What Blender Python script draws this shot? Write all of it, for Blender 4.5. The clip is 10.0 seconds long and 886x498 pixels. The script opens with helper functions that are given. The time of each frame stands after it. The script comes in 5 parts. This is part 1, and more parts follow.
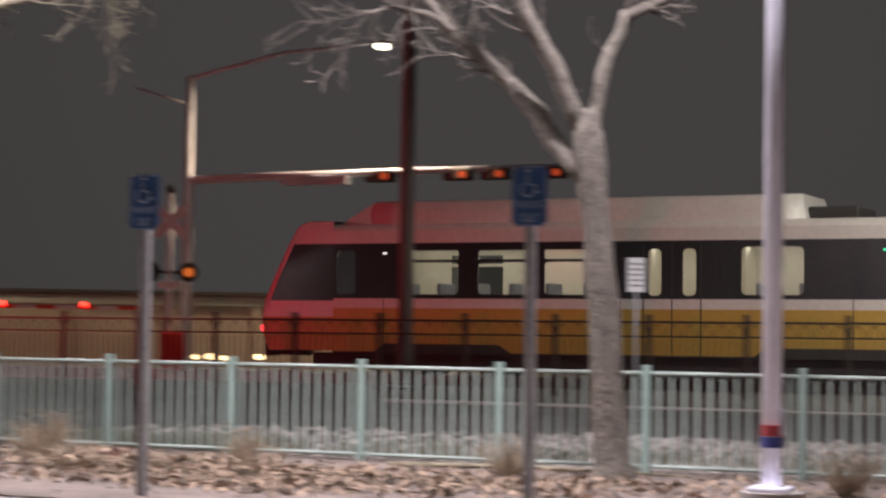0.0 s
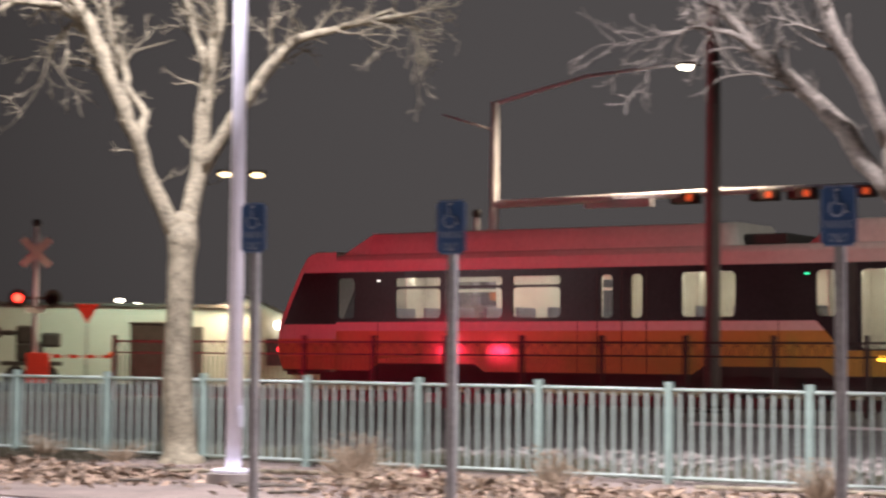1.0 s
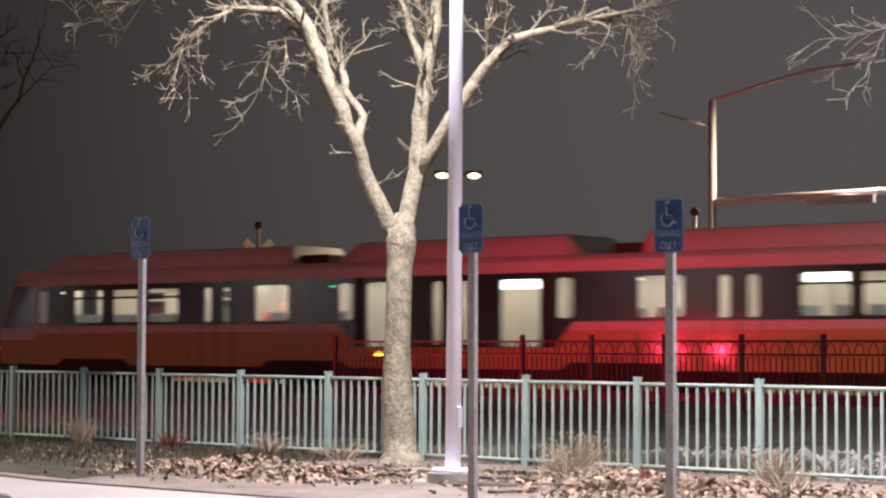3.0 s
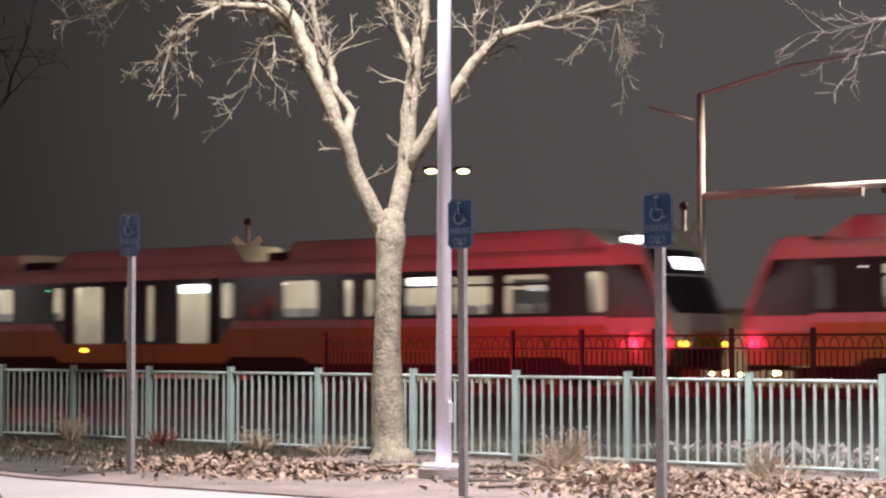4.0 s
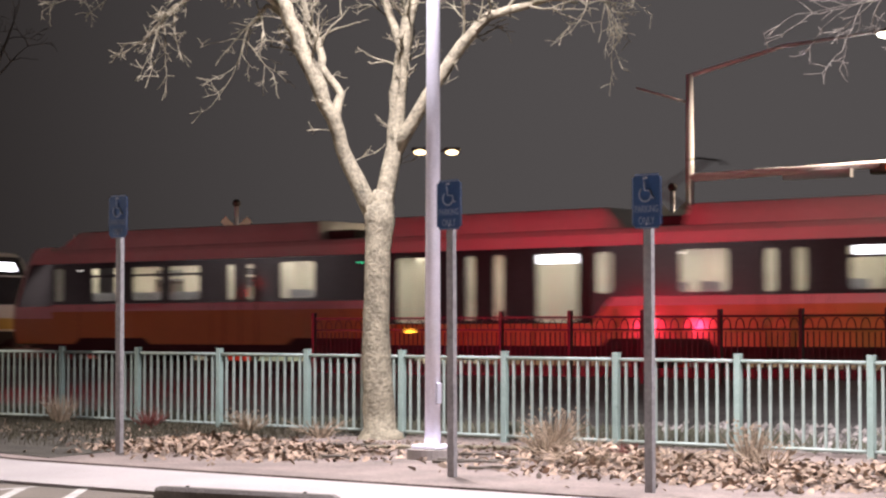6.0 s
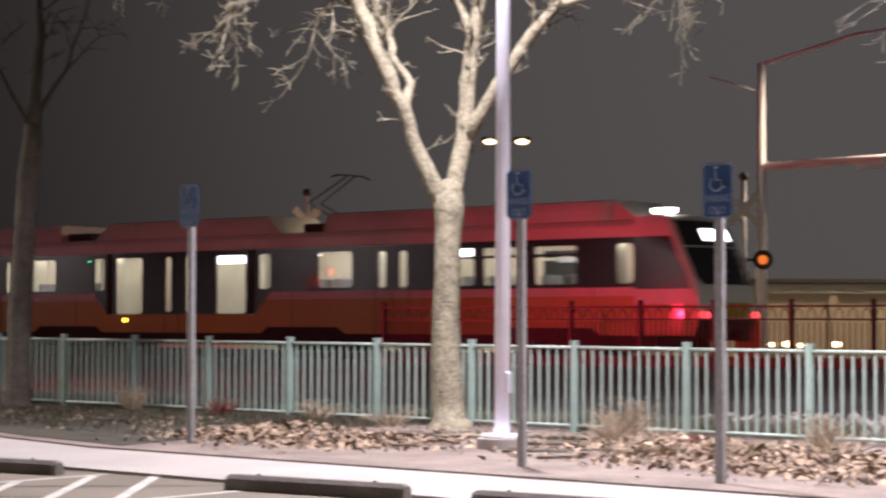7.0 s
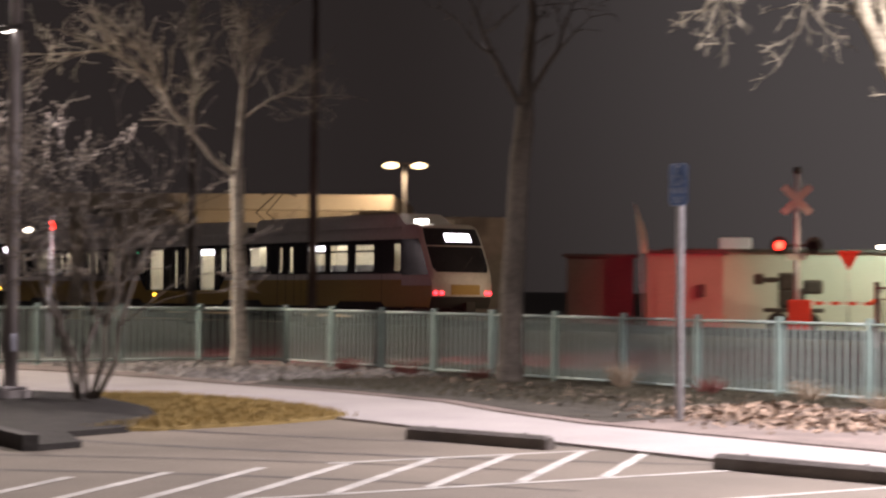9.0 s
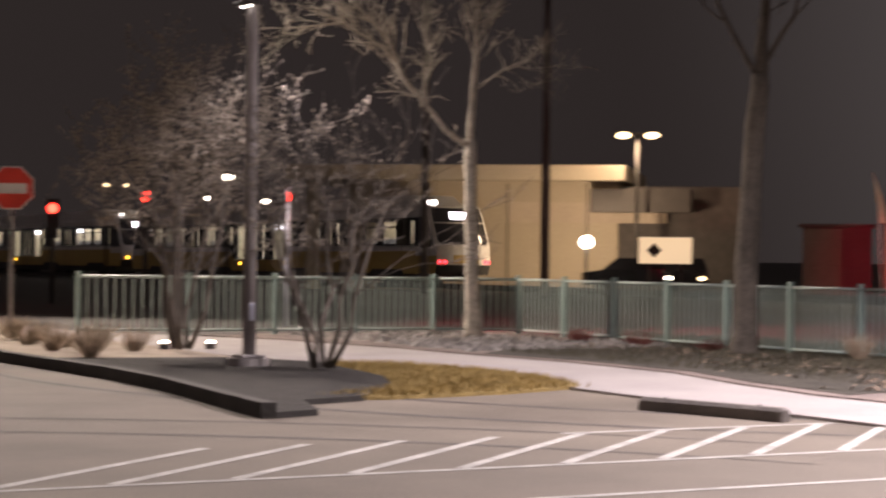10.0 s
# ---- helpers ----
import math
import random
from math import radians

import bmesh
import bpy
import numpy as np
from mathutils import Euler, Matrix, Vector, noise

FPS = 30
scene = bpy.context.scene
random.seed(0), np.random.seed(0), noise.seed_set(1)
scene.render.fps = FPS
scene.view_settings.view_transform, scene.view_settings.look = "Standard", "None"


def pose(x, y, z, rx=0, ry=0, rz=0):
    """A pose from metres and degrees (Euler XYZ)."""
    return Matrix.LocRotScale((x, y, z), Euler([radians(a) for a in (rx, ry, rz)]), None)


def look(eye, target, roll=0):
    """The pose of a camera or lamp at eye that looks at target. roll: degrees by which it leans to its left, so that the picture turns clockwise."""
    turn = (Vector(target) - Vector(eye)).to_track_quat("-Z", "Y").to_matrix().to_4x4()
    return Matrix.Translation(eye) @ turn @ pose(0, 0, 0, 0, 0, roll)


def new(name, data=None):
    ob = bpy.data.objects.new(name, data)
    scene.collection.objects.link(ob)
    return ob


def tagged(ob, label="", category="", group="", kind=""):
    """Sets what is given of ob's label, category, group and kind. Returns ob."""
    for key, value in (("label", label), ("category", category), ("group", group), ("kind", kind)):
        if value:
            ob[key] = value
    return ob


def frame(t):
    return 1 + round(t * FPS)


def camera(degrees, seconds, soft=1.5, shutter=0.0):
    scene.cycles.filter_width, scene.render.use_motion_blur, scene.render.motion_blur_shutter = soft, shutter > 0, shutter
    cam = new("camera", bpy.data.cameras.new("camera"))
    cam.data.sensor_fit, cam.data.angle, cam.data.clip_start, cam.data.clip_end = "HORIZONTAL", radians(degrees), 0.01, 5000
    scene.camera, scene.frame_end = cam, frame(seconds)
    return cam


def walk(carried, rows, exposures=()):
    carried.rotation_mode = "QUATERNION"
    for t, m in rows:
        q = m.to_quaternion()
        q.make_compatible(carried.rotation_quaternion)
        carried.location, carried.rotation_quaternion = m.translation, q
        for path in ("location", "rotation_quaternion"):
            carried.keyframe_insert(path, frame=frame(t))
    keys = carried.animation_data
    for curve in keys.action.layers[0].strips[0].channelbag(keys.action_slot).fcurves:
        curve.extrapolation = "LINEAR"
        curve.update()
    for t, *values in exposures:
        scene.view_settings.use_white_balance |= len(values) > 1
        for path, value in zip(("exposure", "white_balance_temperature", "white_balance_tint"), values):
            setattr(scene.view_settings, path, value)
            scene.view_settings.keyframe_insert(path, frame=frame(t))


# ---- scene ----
# World: x runs along the fence and the track, y across them, away from the camera.
cam = camera(25.0, 10.0, soft=2.3, shutter=0.7)
EYE = (0.0, 0.0, 1.5)
PAN = (  # seconds, heading, tilt, lean
    (0.0, 24.15, 2.38, 0.83),
    (0.5, 28.95, 2.71, 0.74),
    (1.0, 32.90, 2.93, 0.60),
    (1.5, 36.08, 3.01, 0.54),
    (2.0, 38.10, 3.05, 0.48),
    (2.5, 39.14, 2.93, 0.51),
    (4.0, 38.85, 2.74, 0.09),
    (4.5, 38.50, 2.57, 0.01),
    (5.0, 38.30, 2.42, 0.05),
    (6.5, 39.04, 1.98, 0.19),
    (7.0, 40.53, 1.89, 0.19),
    (7.5, 43.53, 1.93, 0.14),
    (8.0, 46.85, 1.83, 0.20),
    (8.5, 50.54, 1.58, 0.36),
    (9.0, 54.47, 1.18, 0.62),
    (9.5, 57.83, 0.66, 0.78),
    (10.0, 61.13, 0.26, 0.64),
)
walk(cam, [(t, pose(*EYE, 90 + tilt, -lean, yaw)) for t, yaw, tilt, lean in PAN],
     ((0.0, -0.38, 6500, 10), (0.5, -0.08, 6500, 10), (1.3, 0.12, 6500, 10), (2.0, 0.26, 6500, 10), (6.5, 0.24, 6500, 10),
      (8.3, 0.28, 6500, 10), (9.2, 0.5, 6750, 15), (10.0, 0.58, 6800, 16)))

# ---- light ----
world = bpy.data.worlds.new("night_sky")
scene.world = world
world.use_nodes = True
_wn, _wl = world.node_tree.nodes, world.node_tree.links
bg = _wn["Background"]
# town glow: a hazy night sky, brighter towards the town than away from it
_co, _dot, _map, _mix = _wn.new("ShaderNodeTexCoord"), _wn.new("ShaderNodeVectorMath"), _wn.new("ShaderNodeMapRange"), _wn.new("ShaderNodeMix")
_dot.operation = "DOT_PRODUCT"
_dot.inputs[1].default_value = (-0.370, 0.915, 0.158)
_map.interpolation_type = "SMOOTHSTEP"
_map.inputs["From Min"].default_value, _map.inputs["From Max"].default_value = 0.825, 1.0
_mix.data_type = "RGBA"
_mix.inputs[6].default_value = (0.0165, 0.0134, 0.0130, 1)
_mix.inputs[7].default_value = (0.072, 0.0650, 0.0650, 1)
_wl.new(_co.outputs["Generated"], _dot.inputs[0])
_wl.new(_dot.outputs["Value"], _map.inputs["Value"])
_wl.new(_map.outputs[0], _mix.inputs[0])
_wl.new(_mix.outputs[2], bg.inputs["Color"])
bg.inputs["Strength"].default_value = 1.0


def lamp(name, place, target, power, colour, size=0.3, spot=None, blend=0.5):
    data = bpy.data.lights.new(name, "SPOT" if spot else "AREA")
    data.energy, data.color = power, colour
    if spot:
        data.spot_size, data.spot_blend, data.shadow_soft_size = radians(spot), blend, size
    else:
        data.shape, data.size = "DISK", size
    ob = new(name, data)
    ob.matrix_world = look(place, target)
    return ob


COOL, WARM, RED = (1.0, 0.925, 1.0), (1.0, 0.76, 0.50), (1.0, 0.024, 0.07)
# the lot's pole lamps, and one beside the track
lamp("lot_lamp", (-13.68, 16.5, 10.3), (-13.3, 15.6, 0), 9300, COOL, 0.25, 138, 0.75)
lamp("lot_lamp", (-4.55, 16.5, 10.3), (-2.0, 18.5, 0), 8500, COOL, 0.25, 146, 0.5)
lamp("lot_lamp", (-40.5, 11.0, 10.3), (-36.0, 9.4, 0), 9800, (1.0, 0.88, 0.78), 0.25, 128, 0.4)
lamp("lot_lamp", (-1.0, 33.7, 9.4), (-7.0, 39.0, 0), 5600, (1.0, 0.93, 0.82), 0.25, 100, 0.8)
# lamps added behind the camera, to light the long reflecting wall there
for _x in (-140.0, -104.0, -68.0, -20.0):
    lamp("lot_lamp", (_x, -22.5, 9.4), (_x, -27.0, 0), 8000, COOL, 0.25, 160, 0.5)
lamp("lot_lamp", (-24.45, 10.9, 4.7), (-27.5, 14.0, 0), 330, COOL, 0.15, 112, 0.6)
# red flashing signals of the road crossing, each head turned its own way
for _p, _x, _w, _s in ((-39.3, -17.0, 6200, 58), (-37.2, -25.0, 3600, 54), (-39.3, -44.0, 1500, 80)):
    lamp("flasher_light", (_p, 18.1, 1.5), (_x, 40.0, 4.2), _w, RED, 0.12, _s, 0.85)
lamp("flasher_light", (-44.0, 43.6, 2.9), (-52.0, 47.7, 1.6), 1150, RED, 0.1, 36, 0.6)
lamp("flasher_light", (-43.1, 43.2, 2.95), (-43.4, 44.3, 4.3), 12, RED, 0.1, 120, 0.6)
# wall lamps and street lamps beyond the track
lamp("wall_light", (-46.3, 57.4, 3.4), (-46.2, 56.4, 0), 1500, WARM, 0.2, 170, 0.3)
lamp("wall_light", (-46.0, 52.5, 5.5), (-47.8, 57.0, 1.0), 1000, (0.66, 1.0, 0.78), 0.3, 150, 0.5)
lamp("street_light", (-26.3, 53.7, 9.4), (-30.2, 55.4, 0), 5200, WARM, 0.3, 146, 0.4)
lamp("street_light", (-43.0, 53.4, 7.3), (-43.2, 53.4, 0), 1000, WARM, 0.3, 168, 0.4)
# extra light added by the crossing; no pole or lamp head stands here
lamp("street_light", (-37.5, 45.4, 6.8), (-37.3, 45.6, 0), 1300, WARM, 0.08, 140, 0.4)
lamp("flood_light", (-68.2, 44.3, 2.3), (-76.0, 50.0, 3.0), 900, WARM, 0.3, 165, 0.4)
lamp("street_light", (-70.1, 47.6, 6.6), (-70.1, 47.6, 0), 500, WARM, 0.3, 165, 0.4)

# ---- materials ----


def material(name, colour, rough=0.6, metal=0.0, var=0.25, scale=3.0, fine=40.0, bump=0.0, spec=0.5, coat=0.0):
    """A principled material with large and fine variation and relief."""
    m = bpy.data.materials.new(name)
    m.use_nodes = True
    n, ln = m.node_tree.nodes, m.node_tree.links
    b = n["Principled BSDF"]
    b.inputs["Roughness"].default_value = rough
    b.inputs["Metallic"].default_value = metal
    b.inputs["Specular IOR Level"].default_value = spec
    b.inputs["Coat Weight"].default_value, b.inputs["Coat Roughness"].default_value = coat, 0.07
    co = n.new("ShaderNodeTexCoord")
    big, small = n.new("ShaderNodeTexNoise"), n.new("ShaderNodeTexNoise")
    big.inputs["Scale"].default_value, big.inputs["Detail"].default_value = scale, 4
    small.inputs["Scale"].default_value, small.inputs["Detail"].default_value = fine, 3
    mix = n.new("ShaderNodeMath")
    mix.operation = "ADD"
    for t in (big, small):
        ln.new(co.outputs["Object"], t.inputs["Vector"])
    ln.new(big.outputs["Fac"], mix.inputs[0])
    ln.new(small.outputs["Fac"], mix.inputs[1])
    ramp = n.new("ShaderNodeMapRange")
    ramp.inputs["From Min"].default_value, ramp.inputs["From Max"].default_value = 0.6, 1.4
    ramp.inputs["To Min"].default_value, ramp.inputs["To Max"].default_value = 1 - var, 1 + var
    ln.new(mix.outputs[0], ramp.inputs["Value"])
    hsv = n.new("ShaderNodeHueSaturation")
    hsv.inputs["Color"].default_value = (*colour, 1)
    ln.new(ramp.outputs[0], hsv.inputs["Value"])
    ln.new(hsv.outputs[0], b.inputs["Base Color"])
    if bump:
        bp = n.new("ShaderNodeBump")
        bp.inputs["Strength"].default_value, bp.inputs["Distance"].default_value = bump, 0.02
        ln.new(small.outputs["Fac"], bp.inputs["Height"])
        ln.new(bp.outputs[0], b.inputs["Normal"])
    return m


def glow(name, colour, strength):
    m = bpy.data.materials.new(name)
    m.use_nodes = True
    b = m.node_tree.nodes["Principled BSDF"]
    b.inputs["Base Color"].default_value = (*[c * 0.5 for c in colour], 1)
    b.inputs["Emission Color"].default_value = (*colour, 1)
    b.inputs["Emission Strength"].default_value = strength
    return m


ASPHALT = material("worn_paving", (0.165, 0.138, 0.106), 0.85, var=0.5, scale=0.45, fine=50, bump=0.3)
CONCRETE = material("concrete", (0.35, 0.316, 0.298), 0.85, var=0.2, scale=0.8, fine=50, bump=0.3)
DIRT = material("dirt_mulch", (0.20, 0.16, 0.14), 0.95, var=0.5, scale=1.5, fine=30, bump=0.8)
GRAVEL = material("gravel", (0.085, 0.079, 0.072), 0.95, var=0.55, scale=2, fine=25, bump=1.0)
GREENPAINT = material("green_paint", (0.37, 0.445, 0.405), 0.5, var=0.2, scale=4, fine=60)
WHITEPAINT = material("white_shell", (0.62, 0.60, 0.57), 0.42, var=0.12, scale=0.6, fine=8, coat=0.15)
YELLOWPAINT = material("yellow_shell", (0.46, 0.298, 0.065), 0.4, var=0.1, scale=0.6, fine=8, coat=0.2)
BLACKBAND = material("black_band", (0.032, 0.031, 0.035), 0.07, var=0.2, scale=1, fine=10)
UNDER = material("underframe", (0.035, 0.033, 0.032), 0.8, var=0.3)
BARK = material("bark", (0.27, 0.238, 0.17), 0.9, var=0.65, scale=7, fine=24, bump=1.0)
POSTGREEN = material("green_post_paint", (0.31, 0.41, 0.37), 0.5, var=0.2, scale=4, fine=60)
POLESTEEL = material("painted_pole_steel", (0.86, 0.85, 0.97), 0.4, 0.0, var=0.1, scale=2, fine=30)
STEEL = material("galvanised_steel", (0.60, 0.60, 0.69), 0.45, 0.0, var=0.12, scale=2, fine=30)
DARKSTEEL = material("dark_bronze_steel", (0.06, 0.052, 0.048), 0.5, 0.2, var=0.2)
BLUE = material("blue_sign", (0.03, 0.085, 0.22), 0.45, var=0.15, scale=6, fine=60)

# ---- building helpers ----


def part(name, bm, mat, parent=None, label=""):
    mesh = bpy.data.meshes.new(name)
    bm.normal_update()
    bm.to_mesh(mesh)
    bm.free()
    for m in mat if isinstance(mat, (list, tuple)) else [mat]:
        mesh.materials.append(m)
    ob = new(name, mesh)
    ob.parent = parent
    if label:
        ob["label"] = label
    return ob


def box(bm, x0, x1, y0, y1, z0, z1, bevel=0.0):
    r = bmesh.ops.create_cube(bm, size=1.0, matrix=Matrix.LocRotScale(((x0 + x1) / 2, (y0 + y1) / 2, (z0 + z1) / 2), None, (abs(x1 - x0), abs(y1 - y0), abs(z1 - z0))))
    if bevel:
        edges = list({e for v in r["verts"] for e in v.link_edges})
        bmesh.ops.bevel(bm, geom=edges, offset=bevel, segments=2, affect="EDGES", profile=0.5)
    return bm


def tube(bm, pts, radii, sides=8, cap=True):
    """A tapered tube along points."""
    rings, side = [], Vector((1, 0, 0))
    for i, p in enumerate(pts):
        p = Vector(p)
        d = (Vector(pts[min(i + 1, len(pts) - 1)]) - Vector(pts[max(i - 1, 0)])).normalized()
        side = (side - d * side.dot(d))
        side = side.normalized() if side.length > 1e-3 else d.orthogonal().normalized()
        up = d.cross(side)
        rings.append([bm.verts.new(p + radii[i] * (math.cos(a) * side + math.sin(a) * up)) for a in (2 * math.pi * k / sides for k in range(sides))])
    for a, b in zip(rings, rings[1:]):
        for k in range(sides):
            f = bm.faces.new((a[k], a[(k + 1) % sides], b[(k + 1) % sides], b[k]))
            f.smooth = True
    if cap:
        bm.faces.new(rings[0][::-1])
        bm.faces.new(rings[-1])
    return bm


def empty(name, m, label, category, group=""):
    ob = new(name)
    ob.matrix_world = m
    return tagged(ob, label, category, group)

# ---- ground ----


def lie(x, y):
    """The height of the ground: flat to the fence, then a slight rise to the track."""
    a = min(max((y - 21.0) / 13.0, 0), 1)
    return -0.02 + (0.42 + 0.004 * max(min(x, 0), -110)) * a * a * (3 - 2 * a)


def grid(name, xs, ys, height, mat):
    bm = bmesh.new()
    vs = [[bm.verts.new((x, y, height(x, y))) for y in ys] for x in xs]
    for a, b in zip(vs, vs[1:]):
        for j in range(len(ys) - 1):
            bm.faces.new((a[j], b[j], b[j + 1], a[j + 1])).smooth = True
    return part(name, bm, mat)


def slab(name, outline, z0, z1, mat, parent=None):
    """A flat piece with an outline in plan."""
    bm = bmesh.new()
    low = [bm.verts.new((x, y, z0)) for x, y in outline]
    top = [bm.verts.new((x, y, z1)) for x, y in outline]
    bm.faces.new(top)
    bm.faces.new(low[::-1])
    for i in range(len(low)):
        j = (i + 1) % len(low)
        bm.faces.new((low[i], low[j], top[j], top[i]))
    bmesh.ops.recalc_face_normals(bm, faces=bm.faces)
    return part(name, bm, mat, parent)


XS = [-2500, -900, -400, -250, -180, -140] + [-120 + 4 * i for i in range(36)] + [60, 200, 900, 2500]
YS = [-2500, -600, -100, -30, 0, 10, 20, 21, 22, 23, 24, 25, 26, 27, 28, 29, 30, 31, 32, 33, 34, 40, 60, 120, 400, 2500]
tagged(grid("ground", XS, YS, lie, GRAVEL), "grey gravel and bare winter ground", "ground", kind="structure")

# the paved lot in front, the walk, the planting strip and the island
tagged(slab("parking_lot", [(-70, -40), (40, -40), (40, 12.3), (-16.5, 12.3), (-19.4, 12.4), (-24.5, 12.6), (-70, 10.2)], -0.3, 0.0, ASPHALT), "worn pale paving of a parking lot", "parking lot", kind="structure")
WALK_EDGE = [(-17.2, 14.2), (-19.2, 14.6), (-21.4, 15.25), (-24.2, 15.35), (-27.2, 15.05), (-28.7, 15.0), (-32.1, 14.5), (-34.0, 13.7)]
tagged(slab("pavement", [(40, 12.3), (40, 14.2)] + WALK_EDGE + [(-36.5, 12.3), (-60, 11.6), (-60, 10.6), (-36, 10.8), (-31.0, 11.4), (-26.4, 11.5), (-24.5, 12.6), (-19.4, 12.4), (-16.5, 12.3)], -0.2, 0.03, CONCRETE), "pale concrete walk beside the lot", "pavement", kind="structure")
tagged(slab("planting_bed", [(40, 14.204), (40, 20.6), (-34, 20.6), (-34.6, 15.5)] + [(x, y + 0.004) for x, y in WALK_EDGE[::-1]], -0.2, 0.05, DIRT), "bare brown soil strewn with dead leaves", "planting bed", kind="structure")

# unseen wall, added so that its lit face greys the train's glossy sides
tagged(part("reflecting_wall", box(bmesh.new(), -190, 60, -31.0, -30.6, -0.1, 8.0), CONCRETE), "long plain pale wall added behind the camera for reflections", "wall", kind="structure")
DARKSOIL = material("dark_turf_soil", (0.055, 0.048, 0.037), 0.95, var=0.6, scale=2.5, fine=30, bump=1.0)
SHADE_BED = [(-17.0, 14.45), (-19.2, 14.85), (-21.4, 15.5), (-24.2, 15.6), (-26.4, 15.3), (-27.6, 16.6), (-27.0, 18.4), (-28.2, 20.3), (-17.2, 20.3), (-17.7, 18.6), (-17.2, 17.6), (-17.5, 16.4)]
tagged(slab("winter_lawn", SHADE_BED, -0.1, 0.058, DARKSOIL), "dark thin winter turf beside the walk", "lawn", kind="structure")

# ---- green fence ----


def fence_panel(a, b, parent, pickets=10, h=1.14):
    a, b = Vector((*a, 0)), Vector((*b, 0))
    d = (b - a).normalized()
    for z, t in ((h - 0.04, 0.022), (0.13, 0.02)):
        bm = bmesh.new()
        tube(bm, [a + Vector((0, 0, z)), b + Vector((0, 0, z))], [t * 1.3] * 2, 4)
        part("rail", bm, GREENPAINT, parent)
    for i in range(1, pickets):
        p = a.lerp(b, i / pickets)
        ob = new("picket", PICKET)
        ob.location, ob.parent = p, parent


def fence_post(p, parent, h=1.2):
    ob = new("post", POST)
    ob.location, ob.parent = (*p, 0), parent


def shared(name, bm, mat):
    mesh = bpy.data.meshes.new(name)
    bm.to_mesh(mesh)
    bm.free()
    mesh.materials.append(mat)
    return mesh


PICKET = shared("picket", box(bmesh.new(), -0.013, 0.013, -0.013, 0.013, 0.13, 1.1), GREENPAINT)
_bm = box(bmesh.new(), -0.04, 0.04, -0.04, 0.04, 0.0, 1.17, 0.006)
box(_bm, -0.043, 0.043, -0.043, 0.043, 1.17, 1.185, 0.004)
POST = shared("post", _bm, POSTGREEN)
fence = empty("fence", pose(0, 0, 0), "pale green painted steel picket fence", "fence")
LINE = [(-9.95 + 1.663 * i, 20.0) for i in range(9, -15, -1)]
BEND = [(-34.1, 18.6), (-34.15, 16.94), (-34.2, 15.28), (-34.3, 13.6), (-35.2, 11.8)]
for chain in (LINE, [LINE[-1]] + BEND):
    for p, q in zip(chain, chain[1:]):
        fence_panel(p, q, fence, 12)
    for p in chain[0 if chain is LINE else 1:]:
        fence_post(p, fence)
# ---- the train ----
LEN, WIDE = 36.2, 2.65
# side windows of the leading half: from, to, sill, head
SIDE = [(1.8, 2.3, 1.8, 2.78), (3.5, 4.8, 1.8, 2.5), (5.25, 6.5, 1.8, 2.5), (6.78, 8.05, 1.8, 2.5),
        (3.5, 4.8, 2.56, 2.76), (5.25, 6.5, 2.56, 2.76), (6.78, 8.05, 2.56, 2.76),
        (9.1, 9.4, 1.78, 2.76), (9.85, 10.15, 1.78, 2.76), (11.1, 12.4, 1.8, 2.78), (14.25, 14.75, 1.8, 2.78),
        (15.25, 16.5, 1.1, 2.78), (17.5, 17.8, 1.15, 2.78)]
HOLES = SIDE + [(LEN - b, LEN - a, c, d) for a, b, c, d in SIDE]


def wall(bm, x0, x1, y0, y1, z0, z1, holes):
    """A wall in the xz plane, one connected mesh, with square openings through it."""
    xs = sorted({x0, x1, *(v for h in holes for v in h[:2] if x0 < v < x1)})
    zs = sorted({z0, z1, *(v for h in holes for v in h[2:] if z0 < v < z1)})
    solid = {(i, k) for i in range(len(xs) - 1) for k in range(len(zs) - 1)
             if not any(h[0] < (xs[i] + xs[i + 1]) / 2 < h[1] and h[2] < (zs[k] + zs[k + 1]) / 2 < h[3] for h in holes)}
    made = {}

    def vert(i, k, y):
        if (i, k, y) not in made:
            made[i, k, y] = bm.verts.new((xs[i], y, zs[k]))
        return made[i, k, y]

    for i, k in solid:
        ring = ((i, k), (i + 1, k), (i + 1, k + 1), (i, k + 1))
        bm.faces.new([vert(*c, y0) for c in ring])
        bm.faces.new([vert(*c, y1) for c in reversed(ring)])
        for c, d, nb in ((ring[0], ring[1], (i, k - 1)), (ring[1], ring[2], (i + 1, k)), (ring[2], ring[3], (i, k + 1)), (ring[3], ring[0], (i - 1, k))):
            if nb not in solid:
                bm.faces.new((vert(*d, y0), vert(*c, y0), vert(*c, y1), vert(*d, y1)))
    return bm


GLASS = bpy.data.materials.new("window_glass")
GLASS.use_nodes = True
_n, _l = GLASS.node_tree.nodes, GLASS.node_tree.links
_mix, _tr, _gl = _n.new("ShaderNodeMixShader"), _n.new("ShaderNodeBsdfTransparent"), _n.new("ShaderNodeBsdfGlossy")
_tr.inputs["Color"].default_value = (0.82, 0.84, 0.82, 1)
_gl.inputs["Roughness"].default_value = 0.05
_mix.inputs[0].default_value = 0.1
_l.new(_tr.outputs[0], _mix.inputs[1])
_l.new(_gl.outputs[0], _mix.inputs[2])
_l.new(_mix.outputs[0], _n["Material Output"].inputs["Surface"])
CREAM = material("cream_lining", (0.66, 0.61, 0.52), 0.6, var=0.12, scale=1.5, fine=12)
SEAT = material("seat_cloth", (0.21, 0.21, 0.24), 0.8, var=0.25)
CEILING_GLOW = glow("ceiling_strip", (1.0, 0.92, 0.80), 10.0)
SIGN_GLOW = glow("destination_sign", (0.92, 0.88, 1.0), 6.0)
TAIL_GLOW = glow("tail_light", (1.0, 0.03, 0.04), 5.0)
